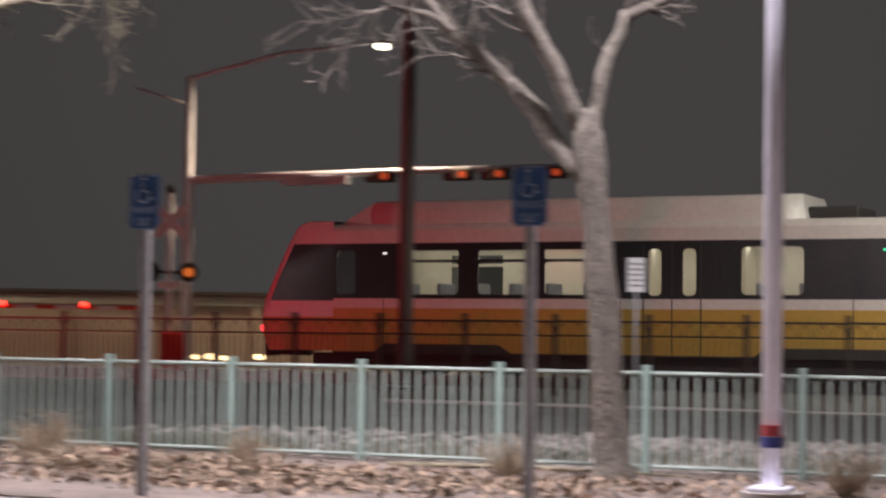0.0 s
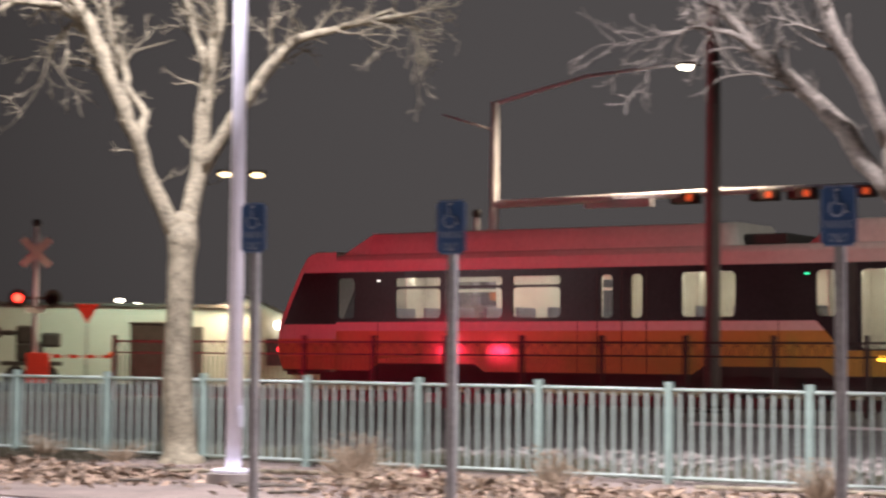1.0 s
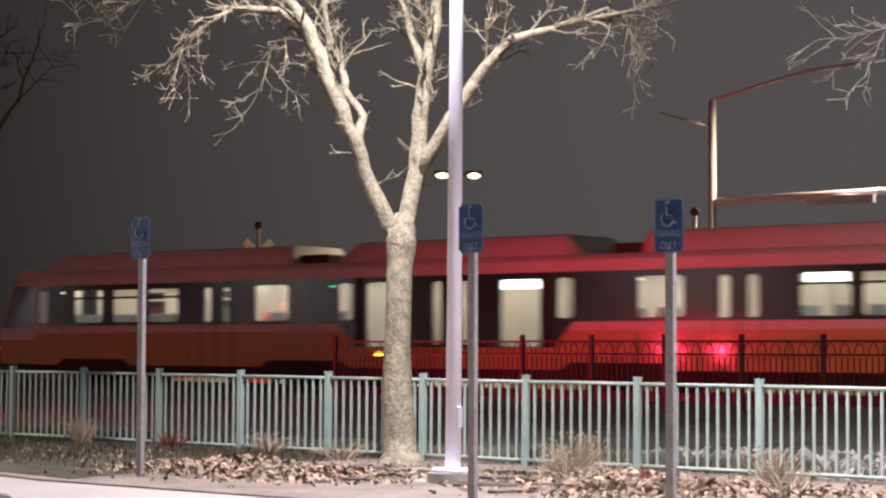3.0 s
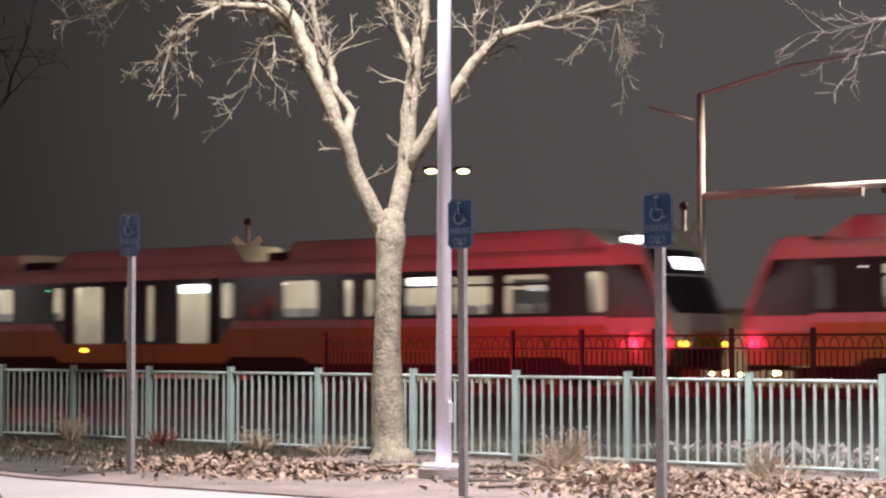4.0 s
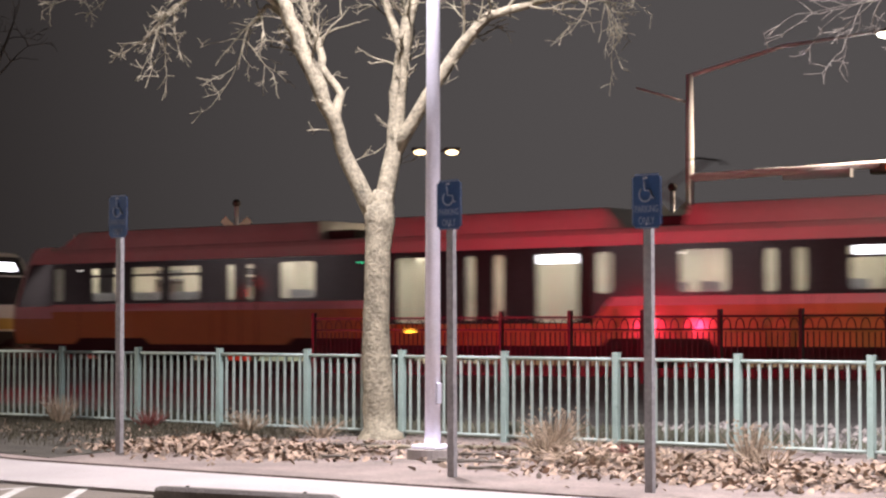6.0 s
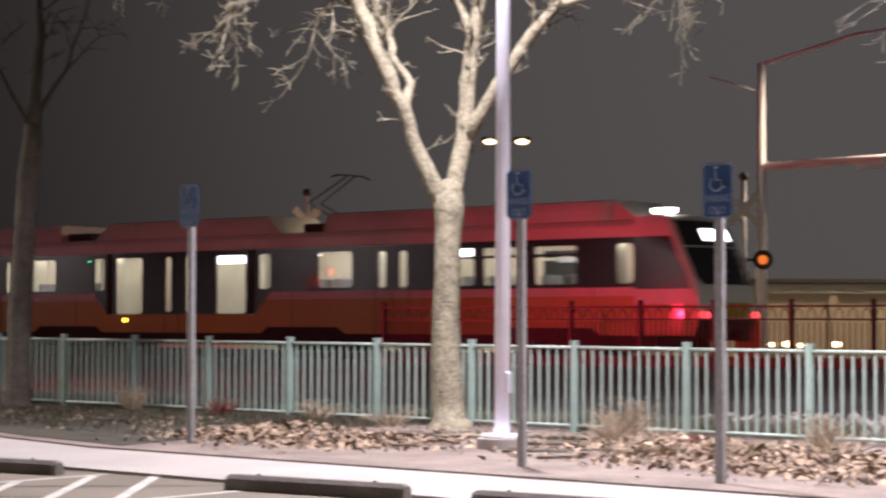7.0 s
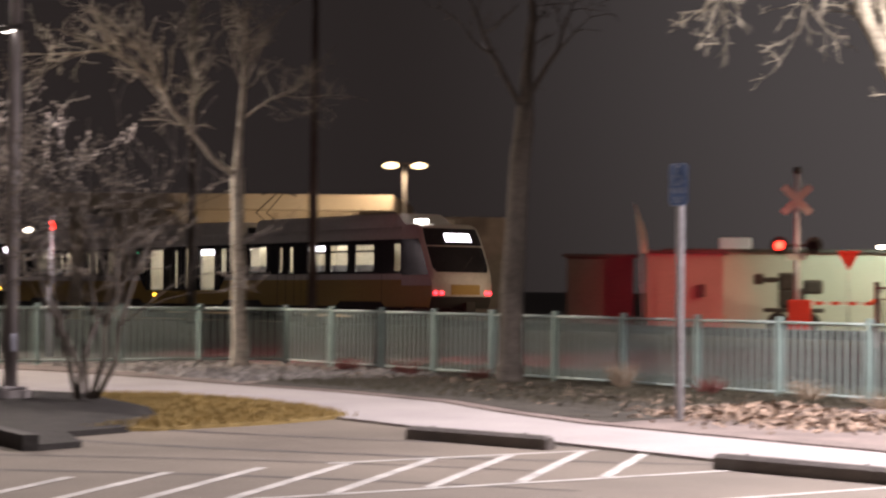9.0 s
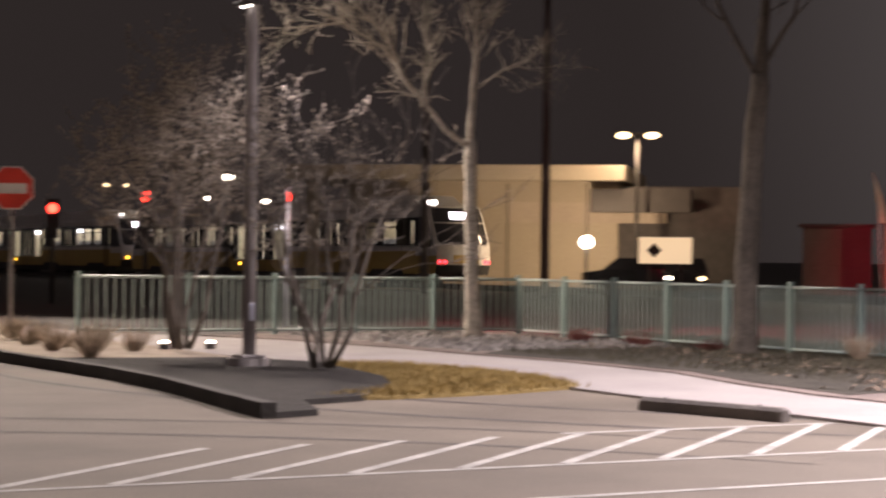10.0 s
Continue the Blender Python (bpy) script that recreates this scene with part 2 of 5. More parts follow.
TAIL_DIM = glow("tail_lens", (0.5, 0.02, 0.02), 0.1)
AMBER_GLOW = glow("amber_light", (1.0, 0.5, 0.04), 6.0)
GREEN_GLOW, DOT_GLOW = glow("green_indicator", (0.05, 1.0, 0.45), 1.6), glow("white_indicator", (1.0, 0.96, 0.9), 1.6)
WHITE_GLOW = glow("head_light", (1.0, 0.95, 0.9), 9.0)
TIRE = material("wheel_steel", (0.08, 0.07, 0.065), 0.5, 0.8, var=0.3)


def loft(bm, rings, closed=False):
    vs = [[bm.verts.new(p) for p in r] for r in rings]
    for a, b in zip(vs, vs[1:]):
        for i in range(len(a) - (0 if closed else 1)):
            j = (i + 1) % len(a)
            bm.faces.new((a[i], a[j], b[j], b[i])).smooth = True
    return vs


def end_point(v, z):
    """A point of the rounded, raked cab end: v from -1 to 1 across it, z up. x is 0 at the foremost point."""
    rake = [(0.5, 0.18), (0.9, 0.02), (1.3, 0.0), (1.7, 0.08), (2.2, 0.30), (2.7, 0.55), (3.0, 0.70), (3.3, 0.86), (3.40, 0.96), (3.46, 1.15)]
    x = np.interp(z, [r[0] for r in rake], [r[1] for r in rake])
    half = WIDE / 2 * np.interp(z, [2.9, 3.3, 3.46], [1, 0.96, 0.88])
    return Vector((x - 0.3 + 0.24 * abs(v) ** 3, WIDE / 2 + half * 0.97 * v, z))


def cab_skin(bm, zs, v0, v1, out=0.0, n=10):
    rings = [[end_point(v0 + (v1 - v0) * i / n, z) - Vector((out, 0, 0)) for i in range(n + 1)] for z in zs]
    loft(bm, rings)
    return bm


def cab_flank(bm, z0, z1, side, x1=1.75):
    """The side of the cab, between the rounded end and the straight wall."""
    zs = [z0 + (z1 - z0) * i / 4 for i in range(5)]
    y = 0.0 if side < 0 else WIDE
    loft(bm, [[end_point(side, z), Vector((0.5 * (end_point(side, z).x + x1), end_point(side, z).y * 0.25 + y * 0.75, z)), Vector((x1, y, z))] for z in zs])
    return bm


def cab(train, turn, lights, roof_lamp):
    """One end of a car; turn carries it to the rear end."""
    def put(name, bm, mat, label="", parent=None):
        bm.transform(turn)
        bmesh.ops.recalc_face_normals(bm, faces=bm.faces)
        return part(name, bm, mat, parent or train, label)
    put("bumper", cab_skin(bmesh.new(), [0.5, 0.7, 0.92], -1, 1), UNDER, "dark bumper")
    put("end_panel", cab_skin(bmesh.new(), [0.92, 1.1, 1.35, 1.55, 1.72], -1, 1), WHITEPAINT, "white lower end panel")
    put("yellow_plate", cab_skin(bmesh.new(), [0.98, 1.12, 1.33], -0.48, 0.48, 0.014), YELLOWPAINT, "yellow plate")
    put("cab_mask", cab_skin(bmesh.new(), [1.72, 1.8, 2.3, 2.7, 2.95, 3.1, 3.2, 3.3, 3.36, 3.42, 3.46], -1, 1), WHITEPAINT, "white end frame")
    bm = bmesh.new()
    for z0, z1 in ((1.76, 2.66), (2.70, 3.31)):
        rings = []
        for k in range(6):
            z = z0 + (z1 - z0) * k / 5
            h = (0.93 - 0.10 * max(0.0, (1.95 - z) / 0.2) ** 2) if z < 1.95 else 0.93
            rings.append([end_point(h * (i / 6 - 1), z) - Vector((0.014, 0, 0)) for i in range(13)])
        loft(bm, rings)
        if z0 < 2:
            put("windscreen", bm, BLACKBAND, "dark raked windscreen")
            bm = bmesh.new()
        else:
            put("sign_window", bm, BLACKBAND)
    put("end_sign", cab_skin(bmesh.new(), [2.84, 2.96, 3.12], -0.52, 0.36, 0.028), SIGN_GLOW, "lit white destination sign")
    wiper = bmesh.new()
    tube(wiper, [end_point(0.1, 1.78) - Vector((0.03, 0, 0)), end_point(-0.4, 2.3) - Vector((0.03, 0, 0))], [0.012, 0.01], 5)
    put("wiper", wiper, UNDER)
    for s in (-1, 1):
        put("cab_flank_skirt", cab_flank(bmesh.new(), 0.55, 1.3, s), YELLOWPAINT)
        put("cab_flank_strip", cab_flank(bmesh.new(), 1.3, 1.66, s), WHITEPAINT)
        put("cab_side_window", cab_flank(bmesh.new(), 1.66, 2.93, s), BLACKBAND)
        bm, off = bmesh.new(), Vector((0, 0.012 * s, 0))
        loft(bm, [[end_point(0.93 * s, z) + Vector((-0.012, 0, 0)), end_point(s, z) + off, end_point(s, z) + off + Vector((0.13, 0.008 * s, 0))] for z in (1.5, 1.7, 2.2, 2.7, 2.95, 3.1, 3.3, 3.4)])
        put("corner_post", bm, WHITEPAINT, "pale corner post")
        put("cab_flank_roof", cab_flank(bmesh.new(), 2.93, 3.43, s), WHITEPAINT)
        for v, mat in zip((0.74, 0.9), lights):
            c = end_point(s * v, 1.04)
            bm = bmesh.new()
            bmesh.ops.create_uvsphere(bm, u_segments=12, v_segments=8, radius=0.085, matrix=Matrix.Translation(c) @ Matrix.Diagonal((0.5, 1.2, 0.8, 1)))
            put("tail_lamp", bm, mat)
    bm = bmesh.new()
    tube(bm, [(-0.45, WIDE / 2, 0.55), (0.5, WIDE / 2, 0.55)], [0.12, 0.14], 8)
    box(bm, -0.6, -0.4, WIDE / 2 - 0.2, WIDE / 2 + 0.2, 0.4, 0.72, 0.03)
    put("coupler", bm, UNDER)
    bm = bmesh.new()
    loft(bm, [[Vector((end_point(v, 3.46).x, end_point(v, 3.46).y, 3.455)) for v in (-1, -0.5, 0, 0.5, 1)], [Vector((1.8, WIDE / 2 + 1.17 * v, 3.43)) for v in (-1, -0.5, 0, 0.5, 1)], [Vector((2.4, WIDE / 2 + 1.17 * v, 3.37)) for v in (-1, -0.5, 0, 0.5, 1)]])
    put("brow_cap", bm, WHITEPAINT)
    bm = bmesh.new()
    foot = [bm.verts.new((1.75, WIDE / 2 + s * 1.08, 3.35)) for s in (-1, 1)]
    heel = [bm.verts.new((2.6, WIDE / 2 + s * 1.1, 3.35)) for s in (-1, 1)]
    top = [bm.verts.new((2.6, WIDE / 2 + s * 0.95, 3.87)) for s in (-1, 1)]
    bm.faces.new((foot[0], foot[1], top[1], top[0]))
    bm.faces.new((foot[0], top[0], heel[0]))
    bm.faces.new((foot[1], heel[1], top[1]))
    bm.faces.new((heel[0], top[0], top[1], heel[1]))
    put("fairing_nose", bm, WHITEPAINT)
    if roof_lamp:
        put("roof_lamp", box(bmesh.new(), 0.95, 1.45, WIDE - 0.62, WIDE - 0.3, 3.5, 3.62, 0.03), WHITE_GLOW)


def roof_fairing(bm, x0, x1, slope0=0.0, slope1=0.0):
    prof = [(-1.1, 3.36), (-1.07, 3.6), (-1.0, 3.82), (-0.9, 3.88), (0.9, 3.88), (1.0, 3.82), (1.07, 3.6), (1.1, 3.36)]
    vs = loft(bm, [[Vector((x + k * (z - 3.36) / 0.52, WIDE / 2 + y, z)) for y, z in prof] for x, k in ((x0, slope0), (x0 + 0.8, 0), (x1 - 0.8, 0), (x1, -slope1))])
    bm.faces.new(vs[0])
    bm.faces.new(vs[-1][::-1])
    bmesh.ops.recalc_face_normals(bm, faces=bm.faces)
    return bm


def rounded_frame(bm, x0, x1, z0, z1, edge=0.02):
    """A thin gasket round a side window, square outside and rounded inside."""
    r = min(0.11, 0.32 * (z1 - z0), 0.42 * (x1 - x0))
    inner, corner = [], []
    for cx, cz, ox, oz, start in ((x1 - r, z1 - r, x1 + edge, z1 + edge, 0), (x0 + r, z1 - r, x0 - edge, z1 + edge, 90),
                                  (x0 + r, z0 + r, x0 - edge, z0 - edge, 180), (x1 - r, z0 + r, x1 + edge, z0 - edge, 270)):
        for k in range(5):
            a = radians(start + 22.5 * k)
            inner.append((cx + r * math.cos(a), cz + r * math.sin(a)))
            corner.append((ox, oz))
    front = [bm.verts.new((x, -0.005, z)) for x, z in inner]
    back = [bm.verts.new((x, 0.025, z)) for x, z in inner]
    outer = [bm.verts.new((corner[5 * k][0], -0.005, corner[5 * k][1])) for k in range(4)]
    for i in range(20):
        j = (i + 1) % 20
        a, b = outer[i // 5], outer[j // 5]
        bm.faces.new((front[i], front[j], a) if a is b else (front[i], front[j], b, a))
        bm.faces.new((front[j], front[i], back[i], back[j]))
    return bm


def car(name, front_lights, rear_lights, pantograph):
    t = empty(name, pose(0, 0, 0), "white and yellow articulated light rail car with lit windows", "train car", "cars of the train")
    far = pose(LEN, WIDE, 0, 0, 0, 180)
    cab(t, pose(0, 0, 0), front_lights, False)
    cab(t, far, rear_lights, True)
    # side walls in strips, near and far
    for y0, y1 in ((0.0, 0.06), (WIDE - 0.06, WIDE)):
        for a, b, low in ((1.75, 14.85, False), (15.15, LEN - 15.15, True), (LEN - 14.85, LEN - 1.75, False)):
            zb = 1.08 if low else 1.71
            part("skirt_panel", box(bmesh.new(), a, b, y0, y1, 0.5, min(1.5, zb)), YELLOWPAINT, t, "yellow side panel")
            if not low:
                part("white_strip", box(bmesh.new(), a, b, y0, y1, 1.5, 1.71), WHITEPAINT, t)
            part("window_band", wall(bmesh.new(), a, b, y0, y1, zb, 2.93, HOLES), BLACKBAND, t, "black window band")
            part("cant_rail", wall(bmesh.new(), a, b, y0, y1, 2.93, 3.2, []), WHITEPAINT, t)
        for s0, s1 in ((14.85, 15.15), (LEN - 15.15, LEN - 14.85)):
            bm = bmesh.new()
            for k in range(4):
                box(bm, s0 + 0.075 * k, s0 + 0.075 * k + 0.05, y0 + 0.02, y1 + (0.02 if y0 else 0.04), 1.08, 2.93)
            part("bellows", bm, UNDER, t, "black folded bellows")
            part("skirt_panel", box(bmesh.new(), s0 + 0.002, s1 - 0.002, y0 + 0.002, y1 - 0.002, 0.5, 1.076), YELLOWPAINT, t)
            part("cant_rail", box(bmesh.new(), s0 + 0.002, s1 - 0.002, y0 + 0.002, y1 - 0.002, 2.934, 3.2), WHITEPAINT, t)
            d = -0.62 if s0 < LEN / 2 else 0.62
            a = s0 if d < 0 else s1
            bm, ys = bmesh.new(), (y0 - 0.004, y0 + 0.02) if not y0 else (y1 - 0.02, y1 + 0.004)
            f, g = ([bm.verts.new((x, y, z)) for x, z in ((a, 1.08), (a, 1.73), (a + d, 1.73))] for y in ys)
            bm.faces.new(f)
            bm.faces.new(g[::-1])
            for i in range(3):
                bm.faces.new((f[i], g[i], g[(i + 1) % 3], f[(i + 1) % 3]))
            bmesh.ops.recalc_face_normals(bm, faces=bm.faces)
            part("band_wedge", bm, BLACKBAND, t)
    # shared glass, one pane per opening on the near side and the far side
    for y in (0.03, WIDE - 0.03):
        for a, b, c, d in HOLES:
            part("pane", box(bmesh.new(), a, b, y - 0.004, y + 0.004, c, d), GLASS, t).visible_shadow = False
    for hole in HOLES:
        part("window_frame", rounded_frame(bmesh.new(), *hole), BLACKBAND, t)
    # small indicator lamps on the window band
    for x, mat in ((14.05, GREEN_GLOW), (3.02, DOT_GLOW), (LEN - 12.3, DOT_GLOW)):
        part("indicator_lamp", box(bmesh.new(), x - 0.05, x + 0.05, -0.02, 0.004, 2.69, 2.725, 0.008), mat, t)
    # door leaves: grooves round the door windows
    for s in (9.63, LEN - 9.63, LEN / 2):
        zb = 0.55
        for e in (-0.62, 0.0, 0.62):
            part("door_seam", box(bmesh.new(), s + e - 0.012, s + e + 0.012, -0.004, 0.01, zb, 2.85), UNDER, t)
    for s in (3.0, 8.5, 13.4, LEN - 13.4, LEN - 8.5, LEN - 3.0):
        part("panel_seam", box(bmesh.new(), s - 0.008, s + 0.008, -0.003, 0.01, 0.52, 1.7), UNDER, t)
    part("edge_moulding", box(bmesh.new(), 1.75, LEN - 1.75, -0.012, 0.01, 0.5, 0.54), UNDER, t)
    # roof, floor, inside
    bm = bmesh.new()
    prof = [(-1.325, 3.2), (-1.28, 3.3), (-1.15, 3.36), (0, 3.4), (1.15, 3.36), (1.28, 3.3), (1.325, 3.2)]
    loft(bm, [[Vector((x, WIDE / 2 + y, z)) for y, z in prof] for x in (1.45, LEN - 1.45)])
    part("roof", bm, WHITEPAINT, t)
    part("cabin_ceiling", box(bmesh.new(), 1.8, LEN - 1.8, 0.07, WIDE - 0.07, 2.9, 2.94), CREAM, t)
    part("cabin_floor", box(bmesh.new(), 1.8, LEN - 1.8, 0.07, WIDE - 0.07, 0.96, 1.0), SEAT, t)
    for x in (2.7, 8.6, 10.7, 14.5, LEN - 14.5, LEN - 10.7, LEN - 8.6, LEN - 2.7):
        bm = box(bmesh.new(), x - 0.02, x + 0.02, 0.08, 1.0, 1.0, 2.86)
        box(bm, x - 0.02, x + 0.02, WIDE - 1.0, WIDE - 0.08, 1.0, 2.86)
        part("partition", bm, CREAM, t, "cream partition")
    part("far_lining", wall(bmesh.new(), 1.8, LEN - 1.8, WIDE - 0.12, WIDE - 0.07, 1.0, 2.9, [h for h in HOLES if h[0] in (3.5, 6.78) or abs(LEN - h[1] - 5.25) < 0.01]), CREAM, t)
    for y in (0.75, WIDE - 0.75):
        part("ceiling_light", box(bmesh.new(), 1.95, LEN - 1.95, y - 0.09, y + 0.09, 2.87, 2.897), CEILING_GLOW, t)
    for s in [3.2 + 0.85 * i for i in range(7)] + [11.2 + 0.9 * i for i in range(4)]:
        for x in (s, LEN - s):
            bm = box(bmesh.new(), x - 0.22, x + 0.22, 0.15, 1.0, 1.35, 1.45, 0.03)
            box(bm, x + 0.16, x + 0.24, 0.15, 1.0, 1.45, 2.05, 0.03)
            part("seat", bm, SEAT, t)
    for s in (8.75, 10.55, 17.2, 19.0, LEN - 8.75, LEN - 10.55):
        bm = bmesh.new()
        tube(bm, [(s, 0.5, 1.0), (s, 0.5, 2.9)], [0.018] * 2, 6)
        part("grab_pole", bm, STEEL, t)
    for a, b in ((19.72, 20.9), (LEN - 7.95, LEN - 6.9)):
        part("side_sign", box(bmesh.new(), a, b, 0.07, 0.1, 2.54, 2.76), SIGN_GLOW, t, "lit white side destination sign")
    # roof gear
    for a, b, k0, k1 in ((2.6, 12.4, 0, 0.12), (14.0, LEN - 14.0, 0.7, 0.7), (LEN - 12.4, LEN - 2.6, 0.12, 0)):
        part("roof_fairing", roof_fairing(bmesh.new(), a, b, k0, k1), WHITEPAINT, t)
    for s in (12.9, LEN - 12.9):
        bm = box(bmesh.new(), s - 0.55, s + 0.5, 0.5, WIDE - 0.5, 3.37, 3.62, 0.05)
        part("roof_unit", bm, UNDER, t)
    if pantograph:
        bm = bmesh.new()
        y, x = WIDE / 2, LEN - 12.9
        for s in (-0.5, 0.5):
            tube(bm, [(x + 0.5, y + s * 0.6, 3.6), (x - 0.9, y + s * 0.5, 4.25), (x + 0.5, y + s * 0.3, 4.95)], [0.03, 0.03, 0.022], 6)
        tube(bm, [(x + 0.5, y - 0.8, 4.9), (x + 0.5, y - 0.5, 4.98), (x + 0.5, y + 0.5, 4.98), (x + 0.5, y + 0.8, 4.9)], [0.025] * 4, 6)
        part("pantograph", bm, UNDER, t, "raised dark pantograph")
    # running gear
    part("underframe", box(bmesh.new(), 1.2, LEN - 1.2, 0.12, WIDE - 0.12, 0.22, 0.5), UNDER, t)
    for s in (4.4, 13.0, LEN - 13.0, LEN - 4.4):
        bm = box(bmesh.new(), s - 1.3, s + 1.3, 0.25, 0.4, 0.2, 0.45, 0.04)
        part("bogie_frame", bm, UNDER, t)
        for e in (-0.95, 0.95):
            bm = bmesh.new()
            bmesh.ops.create_cone(bm, cap_ends=True, segments=20, radius1=0.33, radius2=0.33, depth=1.6, matrix=Matrix.Translation((s + e, WIDE / 2, 0.33)) @ Matrix.Rotation(radians(90), 4, "X"))
            part("wheelset", bm, TIRE, t)
        # dark wheel arch cut into the skirt
        bm = bmesh.new()
        arch = [(-1.7, 0.5), (-1.35, 0.72), (1.35, 0.72), (1.7, 0.5)]
        vs = [bm.verts.new((s + u, -0.006, z)) for u, z in arch]
        vb = [bm.verts.new((s + u, 0.02, z)) for u, z in arch]
        bm.faces.new(vs)
        bm.faces.new(vb[::-1])
        for i in range(4):
            bm.faces.new((vs[i], vb[i], vb[(i + 1) % 4], vs[(i + 1) % 4]))
        part("wheel_arch", bm, UNDER, t)
    part("marker_light", box(bmesh.new(), 15.6, 15.82, -0.02, 0.02, 0.86, 0.96, 0.02), AMBER_GLOW, t)
    return t


lead_car = car("train_car", (TAIL_DIM, TAIL_GLOW), (AMBER_GLOW, TAIL_DIM), False)
rear_car = car("train_car", (AMBER_GLOW, TAIL_DIM), (TAIL_GLOW, TAIL_GLOW), True)
track = empty("track", pose(0, 0, 0), "ballasted track with two steel rails", "track")
track["kind"] = "structure"
for dy in (0.6, 2.03):
    bm = box(bmesh.new(), -180, 60, 39.7 + dy - 0.035, 39.7 + dy + 0.035, -0.004, 0.22)
    for v in bm.verts:
        v.co.z += lie(v.co.x, 40) + 0.038
    part("rail", bm, TIRE, track)


def place_along(s):
    """Pose of a car whose nose is at x = s on the slightly falling track."""
    return pose(s, 39.7, 0.5 + 0.004 * (max(s, -110) + 22), 0, -0.23, 0)


def nose_at(t):
    return -22.24 - 7.807 * t - 0.515 * t * t + 0.004735 * t ** 3


def motions():
    times = [0.5 * i for i in range(21)]
    walk(lead_car, [(t, place_along(nose_at(t))) for t in times])
    walk(rear_car, [(t, place_along(nose_at(t) + LEN + 2.0)) for t in times])

# ---- more materials ----
PAINTLINE = material("line_paint", (0.46, 0.44, 0.40), 0.8, var=0.55, scale=3, fine=40)
LEAF = material("dead_leaf", (0.26, 0.188, 0.135), 0.85, var=0.6, scale=4, fine=12)
STRAW = material("dry_straw", (0.36, 0.28, 0.20), 0.9, var=0.4, scale=6, fine=30)
REDTWIG = material("red_brown_shrub", (0.20, 0.06, 0.05), 0.9, var=0.4)
MULCH = material("dark_mulch", (0.03, 0.026, 0.022), 0.95, var=0.5, scale=3, fine=40, bump=1.0)
TURF = material("dormant_turf", (0.33, 0.235, 0.085), 0.95, var=0.4, scale=3, fine=60, bump=1.0)
WHITE = material("white_reflective", (0.75, 0.74, 0.72), 0.5, var=0.1)
REDSHEET = material("red_reflective", (0.72, 0.06, 0.04), 0.45, var=0.15)
RUST = material("weathered_rubber", (0.17, 0.15, 0.135), 0.85, var=0.35, scale=3, fine=40, bump=0.5)
STUCCO = material("pale_stucco", (0.42, 0.41, 0.36), 0.9, var=0.15, scale=0.7, fine=20, bump=0.3)
TAN = material("tan_wall", (0.42, 0.35, 0.28), 0.9, var=0.2, scale=0.5, fine=14, bump=0.3)
BEIGE = material("beige_wall", (0.40, 0.34, 0.26), 0.9, var=0.15, scale=0.3, fine=10)
REDBRICK = material("plain_cladding", (0.36, 0.28, 0.25), 0.85, var=0.2, scale=0.6, fine=16)
BLACKIRON = material("black_iron", (0.04, 0.035, 0.033), 0.5, 0.3, var=0.2)
GLOW_WARM = glow("warm_lamp_glass", (1.0, 0.74, 0.40), 5.0)
GLOW_WHITE = glow("white_lamp_glass", (1.0, 0.90, 0.74), 12.0)
GLOW_RED = glow("red_lens", (1.0, 0.035, 0.02), 9.0)
GLOW_ORANGE = glow("orange_lens", (1.0, 0.14, 0.04), 0.45)
DARK_LENS = material("dark_lens", (0.05, 0.008, 0.008), 0.3)


def vary(mat, amount):
    """Let separate pieces of one mesh differ in tone."""
    n, ln = mat.node_tree.nodes, mat.node_tree.links
    hsv = next(x for x in n if x.bl_idname == "ShaderNodeHueSaturation")
    old = hsv.inputs["Value"].links[0].from_socket
    geo, rng, mul = n.new("ShaderNodeNewGeometry"), n.new("ShaderNodeMapRange"), n.new("ShaderNodeMath")
    rng.inputs["To Min"].default_value, rng.inputs["To Max"].default_value = 1 - amount, 1 + amount
    mul.operation = "MULTIPLY"
    ln.new(geo.outputs["Random Per Island"], rng.inputs["Value"])
    ln.new(old, mul.inputs[0])
    ln.new(rng.outputs[0], mul.inputs[1])
    ln.new(mul.outputs[0], hsv.inputs["Value"])


vary(LEAF, 0.75)
vary(STRAW, 0.4)


def ball(bm, place, r, sx=1.0, sy=1.0, sz=1.0, seg=12):
    bmesh.ops.create_uvsphere(bm, u_segments=seg, v_segments=seg // 2 + 2, radius=r, matrix=Matrix.Translation(place) @ Matrix.Diagonal((sx, sy, sz, 1)))
    return bm


def disc(bm, place, r, depth, axis="Y", seg=20, r2=None):
    turn = {"Y": Matrix.Rotation(radians(90), 4, "X"), "X": Matrix.Rotation(radians(90), 4, "Y"), "Z": Matrix.Identity(4)}[axis]
    bmesh.ops.create_cone(bm, cap_ends=True, segments=seg, radius1=r, radius2=r if r2 is None else r2, depth=depth, matrix=Matrix.Translation(place) @ turn)
    return bm


def facing(x, y):
    """The turn about z by which a thing's -y side looks at the camera's stand."""
    return -math.degrees(math.atan2(x, y))


# ---- lot: lines, wheel stops, island ----
lines = empty("lot_marking", pose(0, 0, 0), "worn white painted stall and aisle lines on asphalt", "road marking")
lines["kind"] = "structure"


